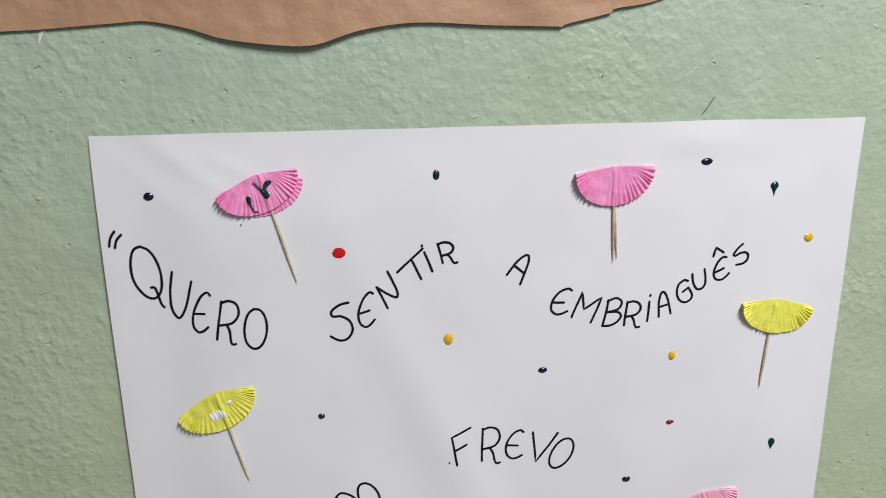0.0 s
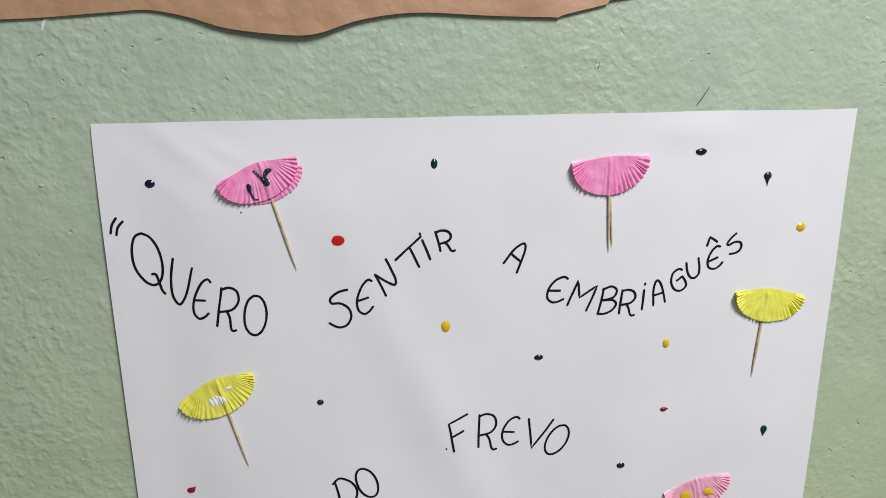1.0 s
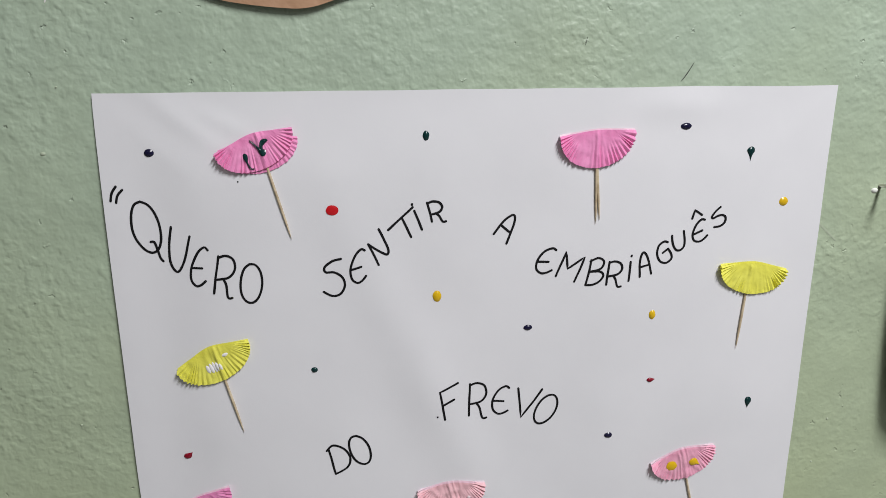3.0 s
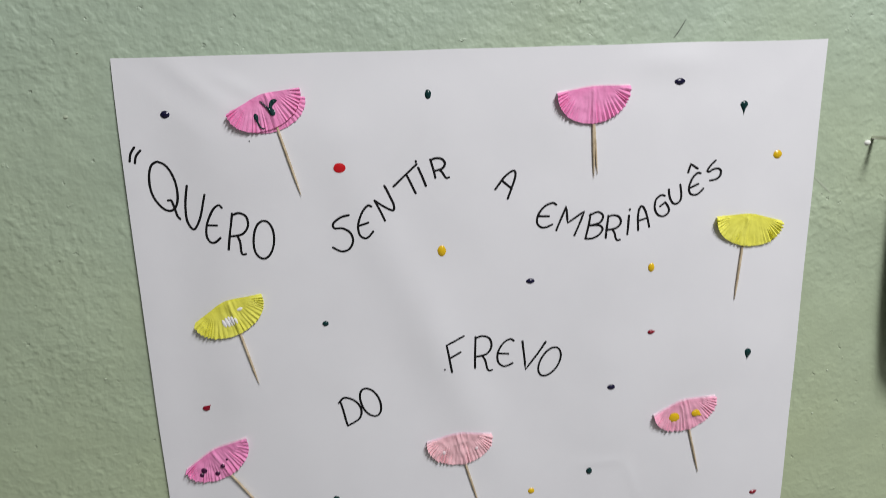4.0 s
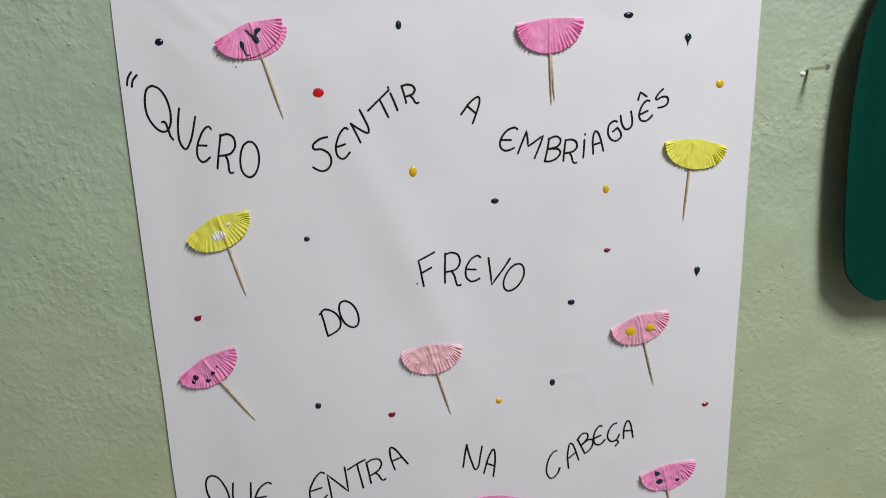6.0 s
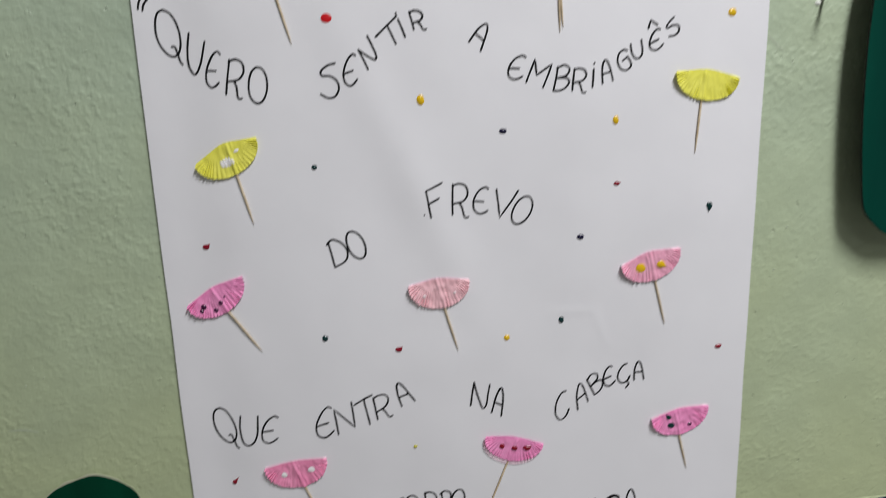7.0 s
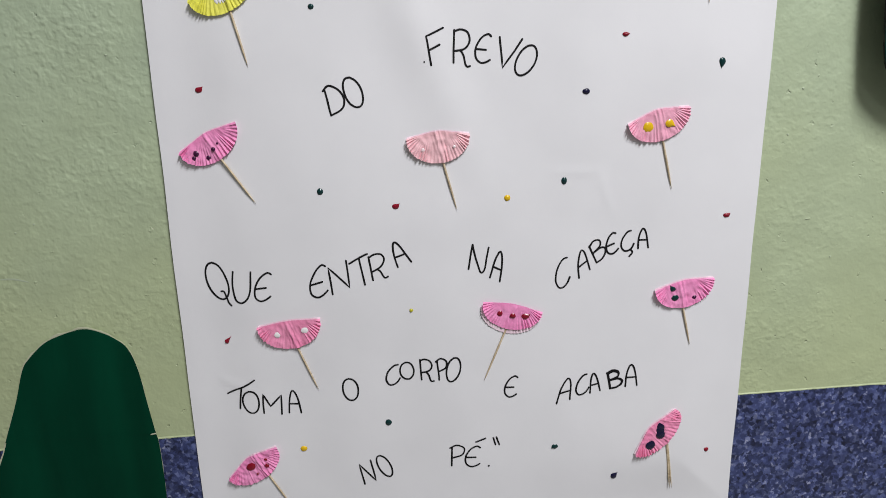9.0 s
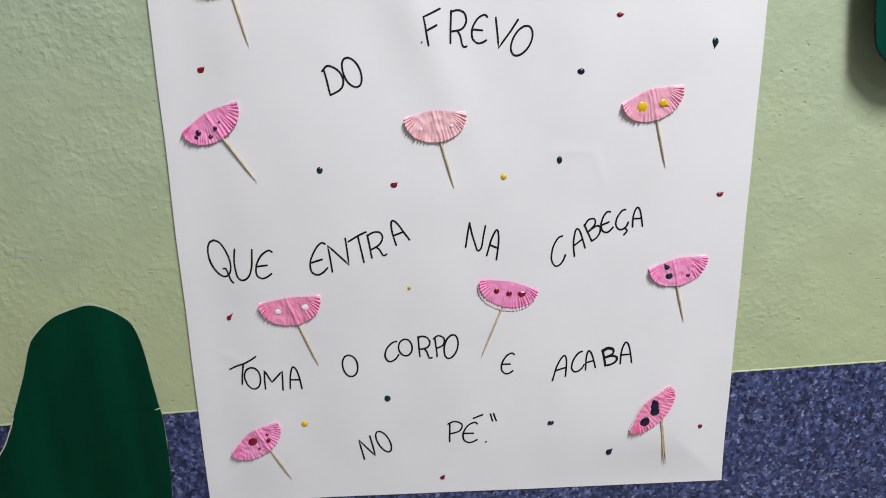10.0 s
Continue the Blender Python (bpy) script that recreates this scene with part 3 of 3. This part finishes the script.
# ---- paper umbrellas: folded baking cups on toothpicks ----
def stick_mesh(a, b, radius, seed, out_a, out_b):
    """A toothpick from a (x, z mm) to its sharp end b."""
    rnd = random.Random(seed)
    a, b = Vector((a[0], -out_a, a[1])) / 1000, Vector((b[0], -out_b, b[1])) / 1000
    d = (b - a).normalized()
    side = d.cross(Vector((0, 1, 0)))
    full = (b - a).length
    verts, faces, segs = [], [], 8
    stops = [(0, 0.75), (0.004, 1.0), (full * 0.55, 1.0), (full - 0.012, 0.85), (full - 0.005, 0.5), (full, 0.1)]
    for far, r in stops:
        for k in range(segs):
            t = 2 * math.pi * k / segs
            rr = radius * r * (1 + rnd.uniform(-0.06, 0.06))
            verts.append(a + d * far + side * math.cos(t) * rr + Vector((0, 1, 0)) * math.sin(t) * rr)
    for j in range(len(stops) - 1):
        for k in range(segs):
            p, q = j * segs + k, j * segs + (k + 1) % segs
            faces.append((p, q, q + segs, p + segs))
    faces += [tuple(range(segs)), tuple(range((len(stops) - 1) * segs, len(stops) * segs))]
    return mesh("toothpick", verts, faces, wood)


def umbrella(label, u, v, turn, R, deep, top, skew, sticks, paper_mat, dots=(), lines=(), back=None, seed=1, flat=0.32, rise=1.0, crumple=0.22, back_mat=None):
    """Half a flattened baking cup: smooth middle, pleated rim. Millimetres; skew shifts the lowest point along the chord."""
    R, deep = R * 0.985, deep * 0.95
    rnd = random.Random(seed)
    lift0 = 1000 * relief(u / 1000, v / 1000)
    ob = empty("paper_umbrella", on_sheet(u, v, lift0, turn), label, "paper umbrella", "paper umbrellas on the poster")
    pleats = 25
    cuts = [0.0]
    for k in range(pleats):
        cuts.append(cuts[-1] + rnd.uniform(0.6, 1.4))
    cuts = [c / cuts[-1] for c in cuts]
    # pressed flat in stretches, crisp pleats near the chord's ends
    amp = [max(0.08, 0.40 + 0.80 * abs(math.cos(math.pi * (k + 0.5) / pleats)) ** 1.5 + 1.1 * noise.noise(Vector((k * 0.29, seed * 1.7, 0.5)))) * rnd.uniform(0.65, 1.25) for k in range(pleats + 1)]
    start = [flat * rnd.uniform(0.6, 1.5) for k in range(pleats + 1)]
    (sx, sz), (ex, ez) = sticks[0]
    ct, st = math.cos(radians(turn)), math.sin(radians(turn))

    def ground(x, z):
        """Height of the card at a local place above the card under the umbrella's origin, mm."""
        return 1000 * relief((u + x * ct - z * st) / 1000, (v + x * st + z * ct) / 1000) - lift0


    def lift(x, z):
        bow = 1.9 + 1.0 * rise * (abs(x) / R) ** 2 + (1.7 if x < 0 else 0.4) * (x / R) ** 4
        dirx, dirz = sx - ex, sz - ez
        size = math.hypot(dirx, dirz)
        off = ((x - sx) * dirz - (z - sz) * dirx) / size
        bow += 1.3 * math.exp(-((off / 1.5) ** 2)) * (1 if z < top - 3 else 0.4)
        bow += 1.6 * crumple * (math.exp(-(((off - 3.4) / 0.8) ** 2)) + 0.7 * math.exp(-(((off + 3.0) / 0.9) ** 2))) * (1 if z < top - 3 else 0.3)
        bow += 0.3 * noise.noise(Vector((x * 0.16, z * 0.16, seed * 5.3)))
        # pinched creases in the soft middle
        bow += crumple * min(1, max(0, (top - z) / 5)) * (1 - 4.0 * abs(noise.noise(Vector((x * 0.20, z * 0.12, seed * 2.1)))))
        return bow

    def leaf(mat, dx, dz, shrink, base, spin):
        verts, faces = [], []
        cols, rings = pleats * 4, 18
        for i in range(cols + 1):
            k = min(i // 4, pleats - 1)
            f = (i - 4 * k) / 4
            a = math.pi * (cuts[k] + (cuts[k + 1] - cuts[k]) * f)
            rag = 1 + 0.014 * noise.noise(Vector((i * 0.25, seed, 2))) + 0.005 * amp[k] * (-1, 0.3, 1, 0.3)[i % 4]
            rx = (R * math.cos(a) + skew * math.sin(a)) * rag * shrink
            rz = (-deep * math.sin(a) ** 0.9 if 0 < i < cols else 0) * rag * shrink
            for j in range(rings + 1):
                s = j / rings
                hub_z = top * 0.72 * (1 - abs(math.cos(a)) ** 1.6 * 0.40)
                hub_x = R * math.cos(a) * 0.44
                x, z = hub_x + (rx - hub_x) * s, hub_z + (rz - hub_z) * s
                pl = max(0.0, (s - start[k]) / (1 - start[k]))
                tri = (-0.85, -0.05, 0.75, 0.15)[i % 4] * amp[k] * 1.0
                y = lift(x, z) * base + tri * pl * base + ground(x, z)
                ca, sa = math.cos(spin), math.sin(spin)
                verts.append(((x * ca - z * sa + dx) / 1000, -y / 1000, (x * sa + z * ca + dz) / 1000))
        n = rings + 1
        for i in range(cols):
            for j in range(rings):
                p = i * n + j
                faces.append((p, p + 1, p + n + 1, p + n))
        d = mesh("canopy", verts, faces, mat)
        crease = d.attributes.new("sharp_edge", "BOOLEAN", "EDGE")
        for e in d.edges:
            p, q = sorted(e.vertices)
            crease.data[e.index].value = q - p == 1 and (p // n) % 4 in (0, 2)
        return d

    part("canopy", leaf(paper_mat, 0.3, 0.9, 1.0, 1.0, 0), ob, "pleated baking-cup paper, front half")
    dx, dz, spin = back or (0.4, 1.9, 0.0)
    part("back_fold", leaf(back_mat or (paper_mat if back or paper_mat is LEMON else LINING), dx, dz, 0.985, 0.42, radians(spin)), ob, "back half of the folded cup")
    for k, (a, b) in enumerate(sticks):
        d = (Vector(a) - Vector(b)).normalized()
        a = Vector(a) + d * 10
        rest = [ground(*(a.lerp(Vector(b), f))) for f in (0, 0.3, 0.6, 0.8, 1)]
        part("toothpick", stick_mesh(a, b, 0.0009, seed * 10 + k, max(rest[:3]) + 0.9, max(rest[3:]) + 0.9), ob, "pale wooden toothpick handle")
    for colour, *points in lines:
        track = curve_through([(x, z, w) for x, z, w in points], 7)
        verts, faces = [], []
        for k, p in enumerate(track):
            d = (track[min(k + 1, len(track) - 1)] - track[max(k - 1, 0)]).xy.normalized()
            side = Vector((-d.y, d.x))
            for m in range(7):
                f = m / 3 - 1
                q = p.xy + side * p.z * f + d * (p.z * 0.8 * (1 - f * f) * ((k == len(track) - 1) - (k == 0)))
                verts.append((q.x / 1000, -(lift(q.x, q.y) + ground(q.x, q.y) + 0.25 + 0.9 * (1 - f * f)) / 1000, q.y / 1000))
        for k in range(len(track) - 1):
            faces += [(7 * k + m, 7 * k + m + 1, 7 * k + m + 8, 7 * k + m + 7) for m in range(6)]
        part("paint_squiggle", mesh("paint_squiggle", verts, faces, PAINT[colour]), ob, "squiggle of %s paint" % colour)
    for n, (colour, x, z, rx, ry, *tail) in enumerate(dots):
        tail = (tail[0] / 1000, tail[1] / 1000) if tail else None
        verts, faces = blob(rx / 1000, ry / 1000, 0.0004 if colour in ("white", "milky") else 0.0009, tail, seed + n)
        part("paint_dot", mesh("paint_dot", verts, faces, PAINT[colour]), ob, "drop of %s paint" % colour, pose(x / 1000, -(lift(x, z) + ground(x, z) + 0.25) / 1000, z / 1000))
    return ob


umbrella("pink pleated paper umbrella with dark teal paint squiggles on a toothpick", 96.2, -31.2, 17.8, 26.4, 20.5, 6.0, -2.0,
         [((2.0, -19), (-0.7, -68.7))], PINK, lines=[("teal", (-1.8, 1.2, 0.45), (-0.3, -1.6, 0.6), (0.9, -4.2, 0.8), (2.4, -7.0, 1.9), (3.4, -8.8, 2.3)),
                ("teal", (3.2, -7.6, 1.2), (3.6, -4.6, 1.0), (5.4, -2.2, 1.6), (7.6, -1.8, 1.3), (8.6, -2.0, 0.6)),
                ("teal", (-8.1, -6.4, 1.5), (-8.3, -8.4, 1.5), (-8.5, -11.2, 0.7), (-8.1, -14.4, 0.55), (-7.0, -16.2, 0.55), (-5.6, -16.4, 0.4))], back=(2.1, -2.0, -9.0), seed=1)
umbrella("plain pink pleated paper umbrella on two toothpicks", 325.5, -31.0, 4.0, 27.3, 25.0, 2.8, -1.0,
         [((-1.0, -23), (-2.4, -62.9)), ((-0.4, -23), (0.3, -60.0))], PINK, seed=2)
umbrella("plain yellow pleated paper umbrella on a toothpick", 449.2, -131.5, -6.6, 27.7, 21.0, 5.3, 1.0,
         [((-1.8, -19), (-0.1, -63.1))], LEMON, seed=3)
# the white blobs here draw the torn patch, not drops of paint
umbrella("yellow pleated paper umbrella with a torn white patch", 58.3, -177.7, 21.9, 27.2, 20.5, 8.0, -2.0,
         [((-0.5, -19), (-6.6, -60.9))], LEMON, [("white", -6.8, -7.0, 1.3, 3.0), ("white", -4.4, -7.2, 1.3, 3.7), ("white", -2.2, -7.2, 1.2, 3.9), ("white", 0.0, -7.6, 1.2, 3.6), ("white", 2.0, -8.2, 1.0, 2.6), ("white", 8.2, -1.8, 2.2, 1.2)], seed=4)
umbrella("pink pleated paper umbrella with dark purple paint dots", 37.7, -291.7, 26.6, 27.0, 21.5, 5.0, -3.0,
         [((0.6, -20), (6.1, -64.1))], PINK, [("purple", -15, -6.4, 2.3, 2.3), ("purple", -18.5, -9, 1.8, 1.8), ("purple", -8, -14, 2.0, 2.0), ("purple", -0.5, -9.7, 1.7, 1.8), ("purple", 4.5, -7.0, 0.9, 0.9)], seed=5, crumple=0.3)
umbrella("pale pink paper umbrella with two white paint dots", 223.2, -295.0, 3.9, 26.5, 23.5, 5.4, -0.5,
         [((2.8, -21), (11.2, -62.4))], PALE, [("milky", -12.9, -9.4, 1.7, 1.6), ("milky", 13, -8.8, 1.3, 1.3)], seed=6, crumple=0.42)
umbrella("light pink paper umbrella with two yellow paint dots", 406.3, -282.1, 15.5, 26.9, 22.5, 6.6, -1.0,
         [((-0.1, -20), (-1.2, -63.4))], BLUSH, [("yellow", -9.9, -6.2, 4.2, 4.2), ("yellow", 7.6, -8.0, 3.4, 3.3, 4.5, -4.0)], seed=7, crumple=0.3)
umbrella("rose pink paper umbrella with two white paint dots", 90.8, -452.7, 6.4, 27.9, 25.5, 2.5, -0.5,
         [((3.2, -23), (14.5, -66.3))], ROSE, [("white", -11.5, -8.7, 2.8, 2.6), ("white", 12.8, -7.9, 3.3, 2.6)], seed=8, crumple=0.35, flat=0.5)
umbrella("pink paper umbrella with three red paint dots, back fold showing", 286.2, -445.3, -12.8, 27.6, 22.5, 3.6, 1.0,
         [((-1.0, -24), (-8.8, -73.4))], PINK, [("red", -9.5, -7.6, 2.4, 2.6), ("red", 2, -7, 2.6, 2.3), ("red", 13.2, -6.2, 3.6, 2.5, 4.2, 3.2)], back=(-0.5, -3.6, -0.6), seed=9, back_mat=LINING)
umbrella("pink paper umbrella with dark teal and purple paint dots", 438.9, -429.6, 11.2, 27.3, 22.8, 5.0, -1.5,
         [((-3.4, -21), (-1.9, -57.8))], PINK, [("teal", -10.5, -1.5, 2.5, 2.2, -2.2, 4.5), ("teal", -9.5, -10, 3.4, 2.6), ("purple", 7.6, -13.5, 2.1, 1.8)], seed=10, crumple=0.42, flat=0.42)
umbrella("pink paper umbrella with red paint dots", 48.3, -588.0, 34.5, 27.9, 20.0, 9.0, -1.0,
         [((3.4, -19), (-0.6, -55.4))], PINK, [("red", -3.2, -1.5, 4.5, 3.6), ("red", 12, -3.5, 1.6, 1.6), ("red", 9, -9.0, 2.3, 2.4), ("red", -2.3, -10.5, 1.6, 0.9)], seed=11, crumple=0.5)
umbrella("pink paper umbrella with two large navy paint blots on two toothpicks", 421.5, -573.1, 52.0, 29.8, 18.0, 9.0, 2.0,
         [((-1.7, -17), (-35.8, -53.5)), ((-2.6, -17), (-36.8, -51.5))], ROSE, [("navy", 5.0, -3.2, 4.6, 5.4), ("navy", 8.4, -0.8, 4.6, 4.6), ("navy", 1.8, -5.4, 4.6, 4.4), ("navy", -12.5, -4.5, 4.9, 4.3)], seed=12, crumple=0.35)


# ---- brown kraft paper above the poster ----
def kraft_sheet():
    low = curve_through([(-420, 74), (-300, 50), (-180, 62), (-100, 57), (-41, 60), (-19, 61), (22, 64), (41, 65), (63, 61), (85, 54.5), (118, 50.5), (138, 51),
                         (165, 59), (199, 63), (245, 61), (284, 60), (288, 59.8), (292, 61.6), (316, 67), (320, 68.6), (323, 70.5), (352, 76), (390, 95), (425, 150), (440, 260)], 6)
    ob = empty("kraft_paper", SHEET, "brown kraft paper sheet with a wavy cut edge on the wall", "paper cut-out")
    verts, faces, rings = [], [], 14
    for back in (0.0, 0.0006):
        for p in low:
            for j in range(rings + 1):
                s = (j / rings) ** 1.6
                u, v = p.x + 20 * s * noise.noise(Vector((p.x * 0.01, 0, 4))), p.y + (330 - p.y) * s
                out = 1.0 + 2.8 * math.exp(-(((p.x - 130) / 60) ** 2)) * (1 - s) ** 3 + 0.8 * noise.noise(Vector((u * 0.02, v * 0.03, 2)))
                out += 1.0 * math.exp(-(((p.x - 270) / 50) ** 2)) * (1 - s) ** 3
                verts.append((u / 1000, -max(out, 0.2) / 1000 + back, v / 1000))
    n, block = rings + 1, len(low) * (rings + 1)
    for i in range(len(low) - 1):
        for j in range(rings):
            p = i * n + j
            faces.append((p, p + 1, p + n + 1, p + n))
            faces.append((block + p, block + p + n, block + p + n + 1, block + p + 1))
    skirt(verts, faces, [i * n for i in range(len(low))], block)
    part("sheet", mesh("sheet", verts, faces, kraft), ob)


kraft_sheet()


# ---- dark green cut-outs ----
def slab(name, outline, front, back, mat, edge_mat, lean=0.0):
    """A flat board with the given outline (mm), its face front mm and its back back mm out from the card's plane.
    lean: how much further out it stands for each mm beyond u = -60 mm."""
    def out(p):
        return lean * max(0.0, -60 - p.x)
    bm = bmesh.new()
    face = bm.faces.new([bm.verts.new((p.x / 1000, -(front + out(p)) / 1000, p.y / 1000)) for p in outline])
    rear = bm.faces.new([bm.verts.new((p.x / 1000, -(back + out(p)) / 1000, p.y / 1000)) for p in reversed(outline)])
    n = len(outline)
    f, r = list(face.verts), list(reversed(list(rear.verts)))
    for k in range(n):
        q = bm.faces.new((f[k], f[(k + 1) % n], r[(k + 1) % n], r[k]))
        q.material_index = 1
    bmesh.ops.recalc_face_normals(bm, faces=bm.faces)
    d = bpy.data.meshes.new(name)
    bm.to_mesh(d)
    bm.free()
    d.materials.append(mat)
    d.materials.append(edge_mat)
    return d


arm = empty("green_cutout", SHEET, "dark green cardboard cut-out with a rounded top and pale edge", "cut-out")
edge = curve_through([(-285, -880), (-272, -740), (-236, -660), (-185, -595), (-171, -571), (-162, -548), (-149, -515), (-140, -488), (-133, -477), (-118, -463), (-102, -456), (-85, -452),
                      (-71, -456), (-58, -464), (-50, -473), (-44, -493), (-40, -525), (-36.5, -552), (-34.5, -564), (-34, -588), (-34, -618), (-36, -649), (-44, -720), (-60, -880)], 4)
top_half = [p for p in edge if p.y > -557.5]
inset = [Vector((p.x + (0.5 if p.x < -90 else -0.5), p.y - 0.6)) for p in edge]
pale = [Vector((p.x - 0.8 + 0.9 * noise.noise(Vector((p.x * 0.2, p.y * 0.2, 0))), p.y + (p.y > -490) * (0.5 + 2.4 * noise.noise(Vector((p.x * 0.11, p.y * 0.11, 4)))))) for p in edge]
part("backing", slab("backing", pale, 0.5, -0.4, raw_edge, raw_edge, 0.07), arm, "pale paper backing showing at the edge")
part("lower_piece", slab("lower_piece", inset, 1.6, 0.7, board, board, 0.07), arm)
vs, fs = blob(0.0028, 0.0008, 0.0004, None, 8)
part("torn_notch", mesh("torn_notch", vs, fs, raw_edge), arm, "small pale tear at the joint", pose(-0.0385, -0.0019, -0.5555, 0, -12, 0))
part("upper_piece", slab("upper_piece", top_half, 1.85, 1.7, board, board, 0.07), arm)

hung = empty("hanging_board", SHEET, "thick dark green painted board with rounded corners, standing off the wall", "board")
outline = curve_through([(578, -34), (573, -60), (570.5, -99), (570.5, -130), (572, -167), (575, -205), (579, -236), (583, -248), (594, -260), (606, -268), (622, -270), (700, -267), (760, -230),
                         (785, -120), (775, 60), (700, 150), (634, 90), (596, 10)], 5, closed=True)
part("front_board", slab("front_board", outline, 25, 22.5, teal_board, dark_edge), hung)
part("spacer", box("spacer", 0.65, 0.70, -0.0225, 0.003, -0.12, -0.02, dark_edge, 0.001), hung)

# ---- nail, scratches, bits of glue ----
nail = empty("nail", SHEET, "bent steel nail driven into the plaster", "nail")


def rod(name, a, b, radius, mat, head=0.0):
    a, b = Vector(a), Vector(b)
    d = (b - a).normalized()
    s = d.orthogonal().normalized()
    q = d.cross(s)
    stops = [(a, radius), (b - d * 0.0012, radius), (b - d * 0.0011, head or radius), (b, (head or radius) * 0.85)]
    verts, faces, segs = [], [], 10
    for p, r in stops:
        for k in range(segs):
            t = 2 * math.pi * k / segs
            verts.append(p + (s * math.cos(t) + q * math.sin(t)) * r)
    for j in range(len(stops) - 1):
        for k in range(segs):
            faces.append((j * segs + k, j * segs + (k + 1) % segs, (j + 1) * segs + (k + 1) % segs, (j + 1) * segs + k))
    faces += [tuple(range(segs)), tuple(range(3 * segs, 4 * segs))]
    return mesh(name, verts, faces, mat, smooth=False)


part("shank", rod("shank", (0.545, 0.006, -0.073), (0.547, -0.0225, -0.0715), 0.0014, steel, 0.0026), nail)
vs, fs = blob(0.0029, 0.0022, 0.0016, None, 3)
part("chipped_plaster", mesh("chipped_plaster", vs, fs, chip), nail, "white chip of plaster at the nail", pose(0.5415, 0.0012, -0.0765))


def scratch(points, width, mat, name, label, high=0.3):
    """A thin raised or dark line on the wall, in millimetres from the poster's corner."""
    line = curve_through(points, 5)
    verts, faces, n = [], [], 0
    n = len(line)
    for k, p in enumerate(line):
        d = (line[min(k + 1, n - 1)] - line[max(k - 1, 0)]).normalized()
        side = Vector((-d.y, d.x)) * width * math.sin(math.pi * (0.12 + 0.76 * k / (n - 1)))
        for s, h in ((-1, 0.0), (0, high), (1, 0.0)):
            q = p + side * s
            verts.append((q.x / 1000, -(h + 0.06) / 1000 + WALL_Y, q.y / 1000))
    for k in range(n - 1):
        a = 3 * k
        faces += [(a, a + 1, a + 4, a + 3), (a + 1, a + 2, a + 5, a + 4)]
    ob = new(name, mesh(name, verts, faces, mat))
    ob.matrix_basis = SHEET
    return tagged(ob, label, "wall mark", "marks on the wall")


scratch([(384.5, 3.5), (388, 8), (393, 16)], 0.35, pencil, "pencil_mark", "short dark scratch on the green plaster")
scratch([(-15, 61), (-18.5, 59), (-20.5, 53.5)], 0.8, glue, "glue_strand", "dried strand of glue hanging below the kraft paper")
scratch([(500.5, -100), (506, -105), (516, -114)], 0.9, coat_ridge, "plaster_crease", "raised crease in the green plaster", 0.14)
scratch([(-150, -407), (-137, -407), (-125, -410)], 0.8, coat_ridge, "plaster_crease", "raised crease in the green plaster", 0.2)
scratch([(317, 33), (316.4, 30), (315.6, 27.5)], 0.2, pencil, "hair_mark", "fine dark hairline on the green plaster")
for u, v, size in ((-34.5, -37, 1.8), (-21, 4, 0.8), (612, -352, 1.0), (-36, -226, 1.0), (-129, -367, 0.9), (-113, -360, 0.8), (572, -409, 0.9), (530, -262, 1.1), (521, -300, 1.0)):
    vs, fs = blob(size / 1000, size * 0.7 / 1000, 0.0007, None, u)
    speck = tagged(new("wall_nib", mesh("wall_nib", vs, fs, coat_ridge)), "tiny raised nib of painted plaster on the wall", "wall mark", "marks on the wall")
    speck.matrix_basis = SHEET @ pose(u / 1000, WALL_Y, v / 1000)
